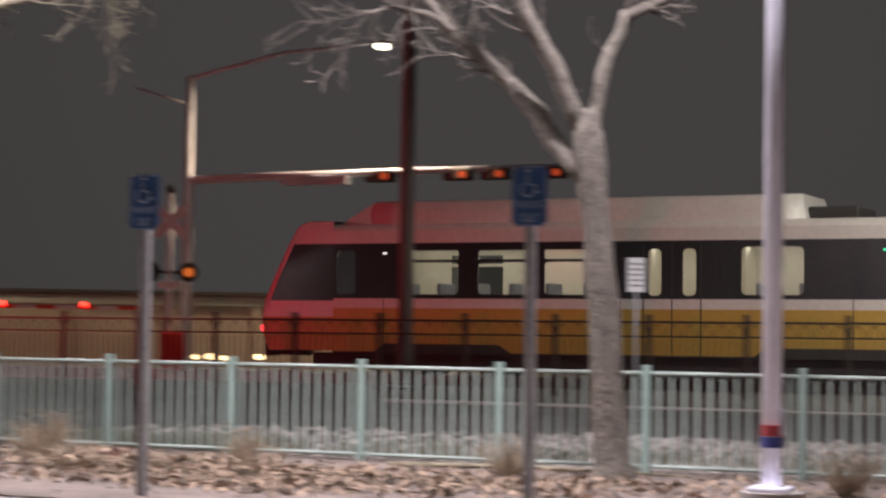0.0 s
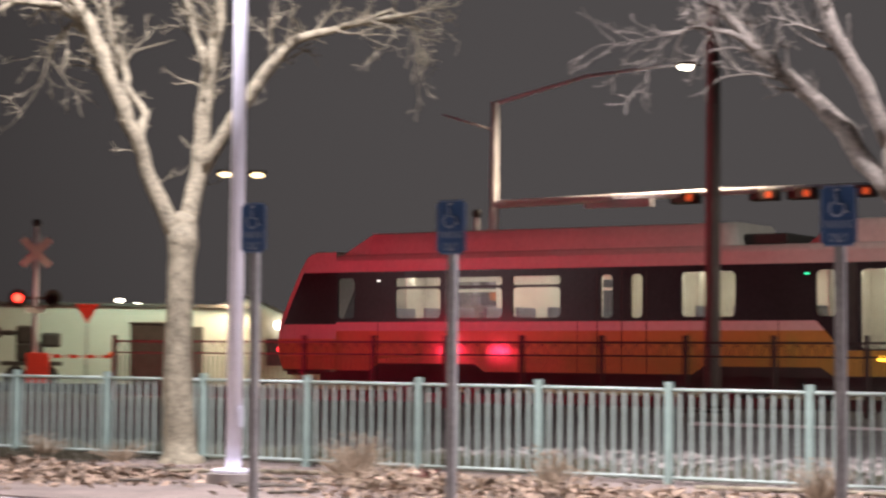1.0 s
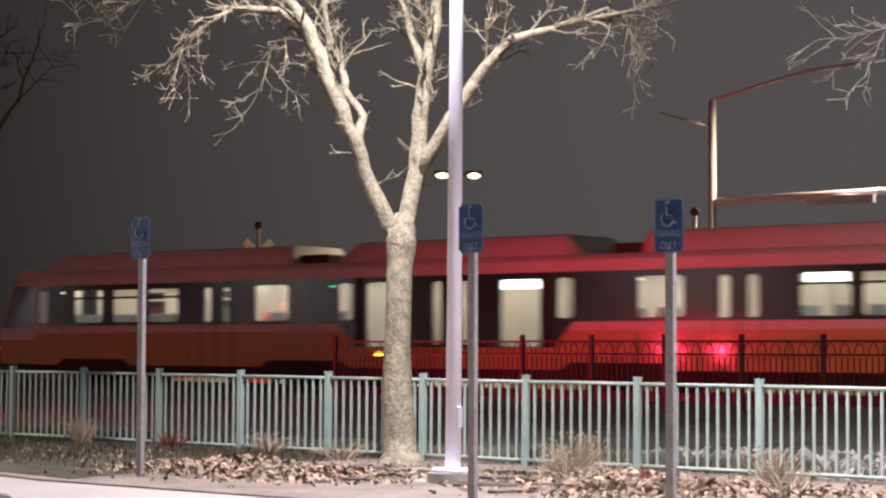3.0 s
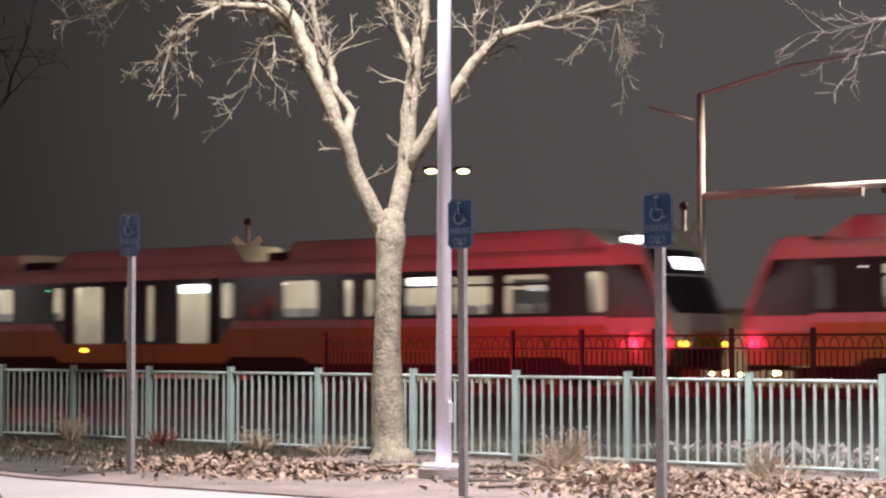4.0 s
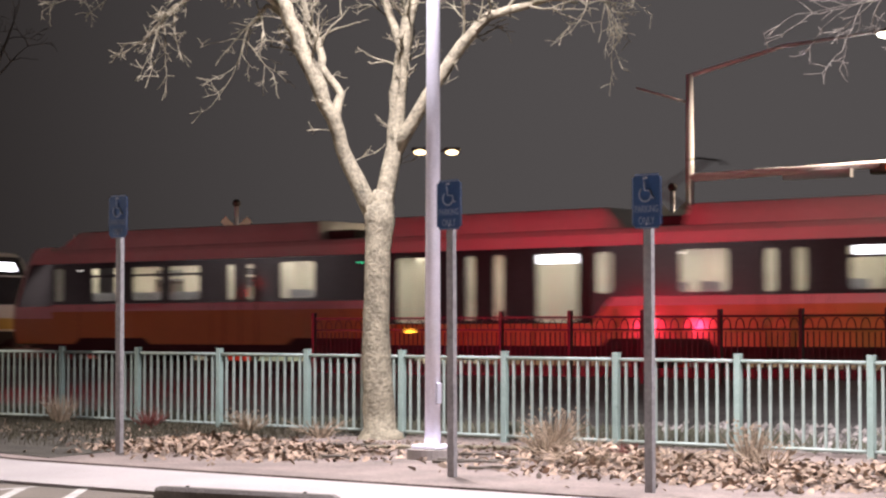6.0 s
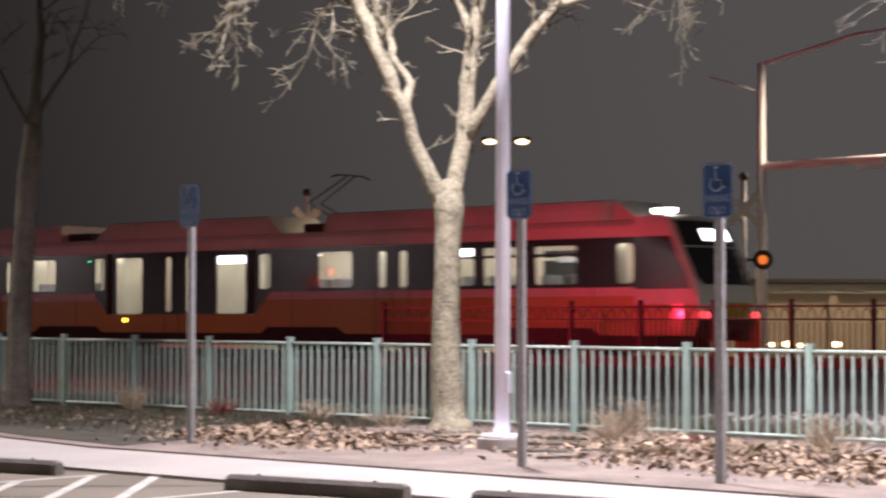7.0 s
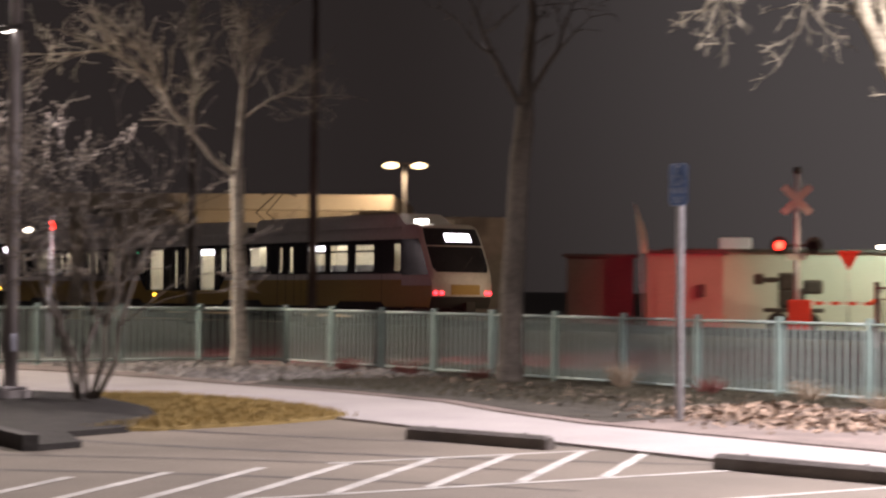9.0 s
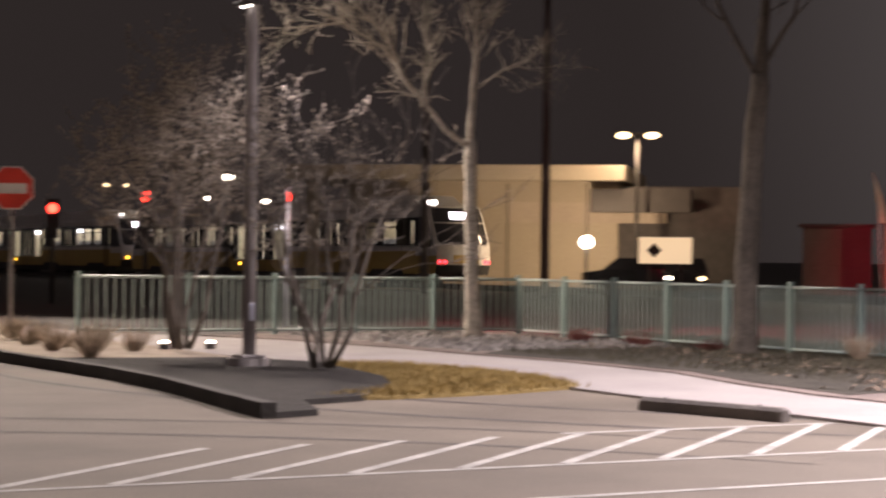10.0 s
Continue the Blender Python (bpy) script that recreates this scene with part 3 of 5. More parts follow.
def stripe(x0, y0, x1, y1, w=0.1):
    a, b = Vector((x0, y0, 0.004)), Vector((x1, y1, 0.004))
    s = (b - a).normalized().cross(Vector((0, 0, 1))) * w / 2
    bm = bmesh.new()
    lo = [bm.verts.new(p) for p in (a + s, b + s, b - s, a - s)]
    bm.faces.new(lo)
    bmesh.ops.recalc_face_normals(bm, faces=bm.faces)
    if bm.faces[:][0].normal.z < 0:
        bmesh.ops.reverse_faces(bm, faces=bm.faces)
    part("stripe", bm, PAINTLINE, lines)


stripe(-12.35, 3.0, -12.35, 12.1, 0.09)
stripe(-10.65, 6.5, -10.65, 12.0, 0.09)
stripe(-14.55, 9.2, -14.55, 12.2, 0.09)
for k in range(9):
    y = 10.5 - 0.87 * k
    stripe(-12.42, y, -14.48, y + 2.35, 0.1)

# darker paving tone for the shadow bands painted across the lot
SHADOWBAND = material("shadow_band_tone", (0.095, 0.085, 0.075), 0.9, var=0.5, scale=2, fine=30)


def shadow_band(cx, cy, r, a0, a1, w):
    """A thin curved dark strip on the paving, a shadow put into the colour."""
    bm = bmesh.new()
    rows = []
    for k in range(25):
        a = radians(a0 + (a1 - a0) * k / 24)
        ww = w * (0.35 + 0.65 * math.sin(math.pi * k / 24))
        rows.append([bm.verts.new((cx + (r + s * ww / 2) * math.cos(a), cy + (r + s * ww / 2) * math.sin(a), 0.003)) for s in (-1, 1)])
    for p, q in zip(rows, rows[1:]):
        bm.faces.new((p[0], p[1], q[1], q[0]))
    bmesh.ops.recalc_face_normals(bm, faces=bm.faces)
    part("shadow_band", bm, SHADOWBAND, lines, "dark curved band painted as a shadow")


for cx, cy, r, a0, a1, w in ((-24.0, 22.0, 13.2, 262, 318, 0.14), (-24.0, 22.0, 14.9, 266, 322, 0.16), (-6.0, -1.0, 12.0, 118, 165, 0.13), (-6.0, -1.0, 13.4, 122, 168, 0.12)):
    shadow_band(cx, cy, r, a0, a1, w)

for x, y, r in ((-15.7, 11.65, 12), (-11.65, 12.0, 8), (-9.1, 12.2, 6)):
    w = empty("wheel_stop", pose(x, y, 0, 0, 0, r), "worn grey concrete wheel stop on the lot", "wheel stop", "wheel stops")
    bm = bmesh.new()
    prof = [(-0.08, 0.0), (-0.07, 0.1), (-0.04, 0.135), (0.04, 0.135), (0.07, 0.1), (0.08, 0.0)]
    vs = loft(bm, [[Vector((u, a * (0.8 if abs(u) > 0.9 else 1), b * (0.85 if abs(u) > 0.9 else 1))) for a, b in prof] for u in (-0.92, -0.87, 0.87, 0.92)])
    bm.faces.new(vs[0])
    bm.faces.new(vs[-1][::-1])
    bmesh.ops.recalc_face_normals(bm, faces=bm.faces)
    for f in bm.faces:
        f.smooth = False
    part("block", bm, RUST, w)
    for u in (-0.6, 0.6):
        part("pin", disc(bmesh.new(), (u, 0, 0.137), 0.015, 0.02, "Z", 8), DARKSTEEL, w)

KERB = [(-42.0, 8.9), (-34.0, 8.4), (-27.0, 8.1), (-22.9, 8.2), (-20.8, 8.08), (-18.3, 7.75), (-16.9, 7.58)]
ISLAND = KERB[2:] + [(-17.1, 8.1), (-18.3, 8.5), (-18.65, 9.35), (-20.2, 10.5), (-21.7, 11.15), (-24.9, 11.75), (-26.3, 11.2)]
tagged(slab("planting_island", ISLAND, -0.1, 0.06, MULCH), "dark mulched planting island in the lot", "planting bed", kind="structure")
PALESOIL = material("straw_covered_soil", (0.33, 0.27, 0.21), 0.95, var=0.45, scale=2, fine=24, bump=0.8)
tagged(slab("grass_bed", [(-26.3, 11.204)] + [(x - 0.004, y) for x, y in KERB[2::-1]] + [(-42.0, 10.6), (-36, 10.8), (-31.0, 11.4)], -0.1, 0.055, PALESOIL), "pale straw-covered soil with ornamental grass", "planting bed", kind="structure")
KERBDARK = material("dark_kerb", (0.05, 0.045, 0.04), 0.85, var=0.4, scale=2, fine=30, bump=0.3)
kerb = empty("kerb", pose(0, 0, 0), "dark concrete kerb round the island", "kerb")
kerb["kind"] = "structure"
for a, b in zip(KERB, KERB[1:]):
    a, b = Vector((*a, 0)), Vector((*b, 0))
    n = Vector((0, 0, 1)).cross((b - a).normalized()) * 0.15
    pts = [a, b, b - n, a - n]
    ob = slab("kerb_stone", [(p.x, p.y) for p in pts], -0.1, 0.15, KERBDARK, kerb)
LAWN = [(-18.9, 9.0), (-18.7, 9.7), (-19.0, 11.3), (-19.55, 12.6), (-21.0, 13.05), (-22.1, 13.15), (-23.4, 13.05), (-24.5, 12.75), (-25.0, 12.0), (-24.5, 11.85), (-22.9, 11.45), (-21.7, 11.2), (-20.25, 10.55), (-19.3, 9.7)]
tagged(slab("dormant_lawn", LAWN, -0.1, 0.036, TURF), "patch of yellow-brown dormant grass", "lawn", kind="structure")


def turf_blades(outline, n, seed):
    r = random.Random(seed)
    verts, faces = [], []
    xs, ys = [p[0] for p in outline], [p[1] for p in outline]
    while len(faces) < n:
        x, y = r.uniform(min(xs) - 0.15, max(xs) + 0.15), r.uniform(min(ys) - 0.15, max(ys) + 0.15)
        inside = False
        for (x0, y0), (x1, y1) in zip(outline, outline[1:] + outline[:1]):
            if (y0 > y) != (y1 > y) and x < (x1 - x0) * (y - y0) / (y1 - y0) + x0 + r.gauss(0, 0.1):
                inside = not inside
        if inside:
            a, h = r.uniform(0, 6.3), r.uniform(0.03, 0.09)
            u = Vector((math.cos(a), math.sin(a), 0))
            p = Vector((x, y, 0.03))
            k = len(verts)
            verts += [tuple(p - u * 0.012), tuple(p + u * 0.012), tuple(p + Vector((r.uniform(-0.05, 0.05), r.uniform(-0.05, 0.05), h)))]
            faces.append((k, k + 1, k + 2))
    mesh = bpy.data.meshes.new("grass")
    mesh.from_pydata(verts, [], faces)
    mesh.materials.append(TURF)
    tagged(new("grass", mesh), "short yellow-brown dormant grass blades", "grass", kind="stuff")


turf_blades(LAWN, 9000, 77)

# ---- leaf litter and dry plants ----
rnd = random.Random(7)


def leaves(spots, n, seed, size=(0.026, 0.068)):
    r = random.Random(seed)
    verts, faces = [], []
    for _ in range(n):
        cx, cy, sx, sy, hz = r.choice(spots)
        x, y = r.gauss(cx, sx), r.gauss(cy, sy)
        lift = hz * math.exp(-((x - cx) / sx) ** 2 / 2 - ((y - cy) / sy) ** 2 / 2)
        p = Vector((x, y, 0.06 + r.random() * lift))
        m = Euler((r.uniform(-0.9, 0.9), r.uniform(-0.9, 0.9), r.uniform(0, 6.3))).to_matrix()
        s = r.uniform(*size)
        curl = r.uniform(0.1, 0.5) * s
        k = len(verts)
        for u, v, w in ((-1, 0, 0), (-0.3, -0.38, curl), (0.5, -0.24, curl * 0.6), (1, 0, 0.2 * curl), (0.5, 0.24, curl * 0.6), (-0.3, 0.38, curl)):
            verts.append(tuple(p + m @ Vector((u * s, v * s, w))))
        faces += [(k, k + 1, k + 5), (k + 1, k + 2, k + 4, k + 5), (k + 2, k + 3, k + 4)]
    mesh = bpy.data.meshes.new("leaf_litter")
    mesh.from_pydata(verts, [], faces)
    mesh.materials.append(LEAF)
    return tagged(new("leaf_litter", mesh), "curled pale brown dead leaves on the soil", "leaves", kind="stuff")


leaves([(-16.1, 16.2, 0.75, 0.45, 0.18), (-16.9, 17.0, 0.7, 0.5, 0.15), (-15.3, 16.6, 0.5, 0.5, 0.1), (-17.2, 16.6, 0.5, 0.5, 0.1)], 3000, 3, (0.035, 0.085))
leaves([(-11.6, 17.4, 0.8, 0.5, 0.2), (-10.3, 17.2, 0.9, 0.6, 0.15), (-8.8, 17.4, 1.2, 0.7, 0.1), (-6.4, 17.4, 1.4, 0.8, 0.08), (-9.5, 16.2, 1.2, 0.4, 0.05)], 3600, 4, (0.03, 0.085))
leaves([(-20.5, 18.0, 1.6, 0.8, 0.03), (-14.0, 18.2, 2.0, 0.7, 0.03), (-26, 18.5, 3.0, 0.5, 0.03), (-8, 18.8, 4.0, 0.5, 0.05)], 1500, 5)


def blades(n, seed, spots, tall, mat, label):
    """Thin grass blades, strewn."""
    r = random.Random(seed)
    verts, faces = [], []
    for _ in range(n):
        x0, x1, y0, y1 = r.choice(spots)
        x, y, h, a = r.uniform(x0, x1), r.uniform(y0, y1), r.uniform(*tall), r.uniform(0, 6.28)
        k, z = len(verts), max(lie(x, y), 0.045 if y < 20.6 else -1)
        c, s = math.cos(a), math.sin(a)
        bow = h * r.uniform(0.2, 0.7)
        verts += [(x - s * 0.006, y + c * 0.006, z), (x + s * 0.006, y - c * 0.006, z), (x + c * bow * 0.4 + s * 0.004, y + s * bow * 0.4 - c * 0.004, z + h * 0.7), (x + c * bow, y + s * bow, z + h)]
        faces += [(k, k + 1, k + 2), (k, k + 2, k + 3)]
    mesh = bpy.data.meshes.new("rough_grass")
    mesh.from_pydata(verts, [], faces)
    mesh.materials.append(mat)
    return tagged(new("rough_grass", mesh), label, "grass", kind="stuff")


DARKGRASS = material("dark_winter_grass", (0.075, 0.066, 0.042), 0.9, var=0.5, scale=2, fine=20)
ROUGHGRASS = material("rough_winter_grass", (0.14, 0.138, 0.095), 0.9, var=0.5, scale=2, fine=20)
blades(8500, 41, [(-16, 1, 20.4, 22.6), (-26, -12, 20.3, 21.6), (-20, -12, 20.3, 22.4), (-31, -20, 20.2, 21.2)], (0.06, 0.26), ROUGHGRASS, "rough grey-green winter grass along the fence")


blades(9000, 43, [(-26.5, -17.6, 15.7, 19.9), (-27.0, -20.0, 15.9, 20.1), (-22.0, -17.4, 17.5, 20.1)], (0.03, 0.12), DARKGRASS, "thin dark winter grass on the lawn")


def clods(n, seed, spots, size, mat, name, label, z=0.03):
    """Small broken stones or clods, strewn."""
    r = random.Random(seed)
    verts, faces = [], []
    for _ in range(n):
        x0, x1, y0, y1 = r.choice(spots)
        x, y, s = r.uniform(x0, x1), r.uniform(y0, y1), r.uniform(*size)
        k = len(verts)
        b = lie(x, y) if y > 20.6 else z
        for u, v, w in ((1, 0, 0), (0, 1, 0), (-1, 0, 0), (0, -1, 0), (0.2, 0.1, 0.8)):
            verts.append((x + u * s * r.uniform(0.6, 1.2), y + v * s * r.uniform(0.6, 1.2), b + w * s))
        faces += [(k, k + 1, k + 4), (k + 1, k + 2, k + 4), (k + 2, k + 3, k + 4), (k + 3, k, k + 4)]
    mesh = bpy.data.meshes.new(name)
    mesh.from_pydata(verts, [], faces)
    mesh.materials.append(mat)
    return tagged(new(name, mesh), label, "stones", kind="stuff")


STONE = material("pale_stone", (0.30, 0.275, 0.25), 0.9, var=0.4)
vary(STONE, 0.5)
clods(7000, 11, [(-16, 0, 20.7, 23.0), (-16, 0, 20.7, 25.5), (-10, 2, 20.7, 26)], (0.03, 0.10), STONE, "stone_mulch", "pale broken stones behind the fence")
clods(900, 14, [(-30, -27, 15.4, 19.8), (-34, -28, 15.4, 19.0)], (0.04, 0.12), STONE, "stone_mulch", "pale broken stones beside the walk", 0.05)
clods(700, 12, [(-32, -22, 17.3, 19.6), (-22, -14, 18.0, 19.8)], (0.015, 0.045), DIRT, "stone_mulch", "small stones on the planting bed", 0.05)


def tuft(name, x, y, h, n, spread, mat, label, category, seed, heads=False):
    r = random.Random(seed)
    t = empty(name, pose(x, y, 0.04), label, category)
    bm = bmesh.new()
    for _ in range(n):
        a, lean, l = r.uniform(0, 6.3), r.uniform(0.1, 1.0) * spread, h * r.uniform(0.45, 1.0)
        d = Vector((math.cos(a) * lean, math.sin(a) * lean, l))
        b = Vector((math.cos(a), math.sin(a), 0)) * r.uniform(0, 0.08)
        sag = Vector((0, 0, -0.35 * lean * l))
        tube(bm, [b, b + d * 0.5 - sag * 0.3, b + d + sag], [0.006, 0.005, 0.002], 3, False)
    part("foliage", bm, mat, t)["kind"] = "stuff"
    if heads:
        bm = bmesh.new()
        for _ in range(n // 3):
            a = r.uniform(0, 6.3)
            ball(bm, (math.cos(a) * spread * r.random(), math.sin(a) * spread * r.random(), h * r.uniform(0.5, 1.0)), 0.012, 1, 1, 1, 6)
        part("bloom", bm, mat, t)["kind"] = "stuff"
    return t


tuft("dry_grass", -13.6, 19.2, 0.5, 160, 0.45, STRAW, "tuft of dry tan ornamental grass", "grass", 1, True)
tuft("dry_grass", -13.1, 18.3, 0.35, 120, 0.4, STRAW, "low tuft of dry tan grass", "grass", 2, True)
tuft("dry_grass", -10.3, 18.0, 0.5, 110, 0.3, STRAW, "dry bleached perennial with seed heads", "grass", 3, True)
tuft("dry_grass", -12.1, 17.7, 0.3, 140, 0.5, STRAW, "collapsed dry stalks among leaves", "grass", 4)
tuft("dry_grass", -11.9, 17.2, 0.22, 170, 0.75, STRAW, "collapsed pale stalks lying on dead leaves", "grass", 51)
tuft("dry_grass", -10.9, 17.4, 0.26, 150, 0.7, STRAW, "collapsed pale stalks lying on dead leaves", "grass", 52)
tuft("dry_grass", -9.7, 17.3, 0.4, 60, 0.45, STRAW, "dry bent stalks with seed heads", "grass", 53, True)
tuft("dry_grass", -7.6, 18.6, 0.45, 120, 0.35, STRAW, "dry tan tuft beside the fence", "grass", 5, True)
tuft("dry_grass", -4.1, 18.2, 0.5, 120, 0.35, STRAW, "dry tan tuft beside the fence", "grass", 6, True)
tuft("dry_grass", -18.6, 19.2, 0.35, 90, 0.35, STRAW, "pale dry stalks by the fence", "grass", 8, True)
tuft("dry_grass", -17.4, 19.3, 0.3, 70, 0.45, STRAW, "pale dry stalks by the fence", "grass", 9)
tuft("dry_grass", -22.6, 19.4, 0.5, 130, 0.3, STRAW, "dull dry tuft against the fence", "grass", 13)
for x, y, h, s in ((-11.5, 17.6, 0.25, 21), (-20.6, 19.3, 0.35, 22), (-29.3, 18.9, 0.32, 23), (-27.8, 19.1, 0.28, 24), (-25.9, 19.2, 0.25, 25)):
    tuft("small_shrub", x, y, h, 110, 0.3, REDTWIG, "small bare red-brown shrub", "shrub", s)
for i, (x, y) in enumerate(((-26.9, 9.2), (-27.9, 9.5), (-28.9, 9.3), (-29.9, 9.8), (-31.0, 9.6), (-32.1, 10.1), (-33.3, 10.0), (-28.4, 10.4), (-30.6, 10.6), (-34.6, 10.3))):
    tuft("dry_grass", x, y, 0.45, 110, 0.4, STRAW, "clump of pale dry grass by the walk", "grass", 40 + i)

# a dropped stick and the footing strip below the fence
for x0, x1, y in ((-14.6, -12.4, 18.6), (-9.4, -6.0, 19.55), (-15.4, -14.4, 17.9)):
    bm = bmesh.new()
    tube(bm, [(x0, y, 0.07), ((x0 + x1) / 2, y + 0.1, 0.09), (x1, y + 0.05, 0.07)], [0.03, 0.025, 0.012], 6)
    tagged(part("fallen_branch", bm, BARK), "thin fallen grey branch on the soil", "branch")

# ---- bare trees ----


def bend(a, b, r, amount):
    """A crooked way from a to b."""
    pts, span = [Vector(a)], (Vector(b) - Vector(a))
    for i in range(1, 4):
        pts.append(Vector(a) + span * (i / 4) + Vector((r.uniform(-1, 1), r.uniform(-1, 1), r.uniform(-1, 1))) * span.length * amount)
    return pts + [Vector(b)]


def twig(bm, p, d, length, rad, depth, r, droop):
    pts, q, dd = [p.copy()], p.copy(), d.normalized()
    n = 4
    for i in range(n):
        dd = (dd + Vector((r.uniform(-1, 1), r.uniform(-1, 1), r.uniform(-1, 1))) * 0.27 + Vector((0, 0, -droop))).normalized()
        q = q + dd * length / n
        pts.append(q.copy())
        if depth and i > 0:
            for _ in range(r.choice((0, 1, 1, 2)) if depth > 1 else r.choice((0, 1, 2))):
                s = (dd + Vector((r.uniform(-1, 1), r.uniform(-1, 1), r.uniform(-0.6, 1))) * 1.1).normalized()
                twig(bm, q.copy(), s, length * r.uniform(0.35, 0.6), rad * 0.55, depth - 1, r, droop)
    tube(bm, pts, [max(rad * (1 - 0.17 * i), 0.004) for i in range(n + 1)], 5 if rad > 0.02 else 4, False)


def tree(name, x, y, turn, trunk, limbs, seed, label, density=1.0, droop=0.03, mat=None, twig_len=1.0):
    """trunk and limbs: rows of (across, depth, height, radius) in metres. Twigs grow from the outer half of each limb."""
    r = random.Random(seed)
    t = empty(name, pose(x, y, 0, 0, 0, turn), label, "tree", "bare trees")
    mat = mat or BARK
    bm = bmesh.new()

    def wind(rows, sides):
        pts, rad = [], []
        for a, b in zip(rows, rows[1:]):
            for i in range(3):
                f = i / 3
                pts.append(Vector(a[:3]).lerp(Vector(b[:3]), f) + Vector((r.uniform(-1, 1), r.uniform(-1, 1), 0)) * 0.02)
                rad.append((a[3] + (b[3] - a[3]) * f) * r.uniform(0.93, 1.08))
        pts.append(Vector(rows[-1][:3]))
        rad.append(rows[-1][3])
        tube(bm, pts, rad, sides)
        return pts, rad

    wind(trunk, 14)
    part("trunk", bm, mat, t)
    crown = bmesh.new()
    for rows in limbs:
        bm = bmesh.new()
        pts, rad = wind(rows, 9)
        part("limb", bm, mat, t)
        for i in range(int(len(pts) * 0.42), len(pts)):
            d = (pts[i] - pts[max(i - 1, 0)]).normalized() if i else Vector((0, 0, 1))
            k = density * (0.5 + 1.6 * i / len(pts))
            for _ in range(int(k) + (r.random() < k % 1)):
                s = d + Vector((r.uniform(-1, 1), r.uniform(-1, 1), r.uniform(-0.7, 0.9))) * 0.9
                twig(crown, pts[i].copy(), s, twig_len * r.uniform(0.3, 1.0), min(0.02, rad[i] * 0.6), 2, r, droop)
        for i in range(2, len(pts)):
            if r.random() < 0.5:
                s = Vector((r.uniform(-1, 1), r.uniform(-1, 1), r.uniform(-0.2, 0.8)))
                twig(crown, pts[i].copy(), s, r.uniform(0.15, 0.4), 0.011, 1, r, 0.0)
    part("crown", crown, mat, t)["kind"] = "stuff"
    return t


tree("tree", -16.62, 19.55, 40,
     [(0.02, 0, 0.0, 0.30), (0.01, 0, 0.18, 0.22), (-0.02, 0, 1.0, 0.185), (-0.03, 0, 2.5, 0.175), (0.0, 0, 3.0, 0.2), (0.05, 0, 3.2, 0.13)],
     [[(-0.04, 0, 2.9, 0.13), (-0.4, 0, 3.6, 0.10), (-0.6, -0.1, 4.15, 0.10), (-0.88, -0.2, 4.75, 0.105), (-1.07, -0.2, 5.25, 0.10), (-1.28, -0.3, 5.7, 0.08), (-1.7, -0.4, 6.3, 0.06), (-2.1, -0.5, 7.0, 0.03)],
      [(-0.56, 0, 4.1, 0.07), (-0.5, 0.15, 4.5, 0.06), (-0.74, 0.2, 4.85, 0.055), (-0.8, 0.3, 5.2, 0.05), (-1.0, 0.3, 5.7, 0.04), (-1.1, 0.3, 6.5, 0.02)],
      [(0.04, 0, 2.95, 0.13), (0.2, 0.1, 3.8, 0.115), (0.24, 0.2, 4.5, 0.11), (0.3, 0.2, 5.0, 0.095), (0.42, 0.2, 5.7, 0.08), (0.5, 0.2, 6.6, 0.04)],
      [(0.22, 0.1, 3.75, 0.09), (0.6, -0.1, 4.45, 0.085), (1.05, -0.2, 5.1, 0.075), (1.4, -0.3, 5.45, 0.065), (2.1, -0.4, 5.65, 0.045), (2.9, -0.5, 5.8, 0.02)],
      [(-1.2, -0.25, 5.55, 0.05), (-1.6, -0.3, 5.8, 0.042), (-2.1, -0.5, 5.8, 0.034), (-2.6, -0.6, 5.5, 0.022), (-2.95, -0.7, 5.05, 0.008)],
      [(-1.12, -0.2, 5.4, 0.04), (-1.45, -0.1, 5.6, 0.03), (-1.68, 0.0, 5.35, 0.02), (-1.85, 0.1, 4.85, 0.007)],
      [(0.3, 0.2, 5.1, 0.06), (0.1, 0.3, 5.6, 0.05), (-0.1, 0.4, 6.3, 0.03)],
      [(-1.4, -0.3, 5.85, 0.05), (-2.2, -0.1, 6.2, 0.04), (-3.0, 0.1, 6.2, 0.02), (-3.9, 0.2, 5.75, 0.008)],
      [(2.1, -0.4, 5.65, 0.03), (2.6, -0.4, 5.85, 0.024), (2.85, -0.4, 5.75, 0.012), (2.95, -0.4, 5.4, 0.005)]],
     5, "bare winter tree, pale rough bark lit from above", 1.35, 0.03, None, 0.72)
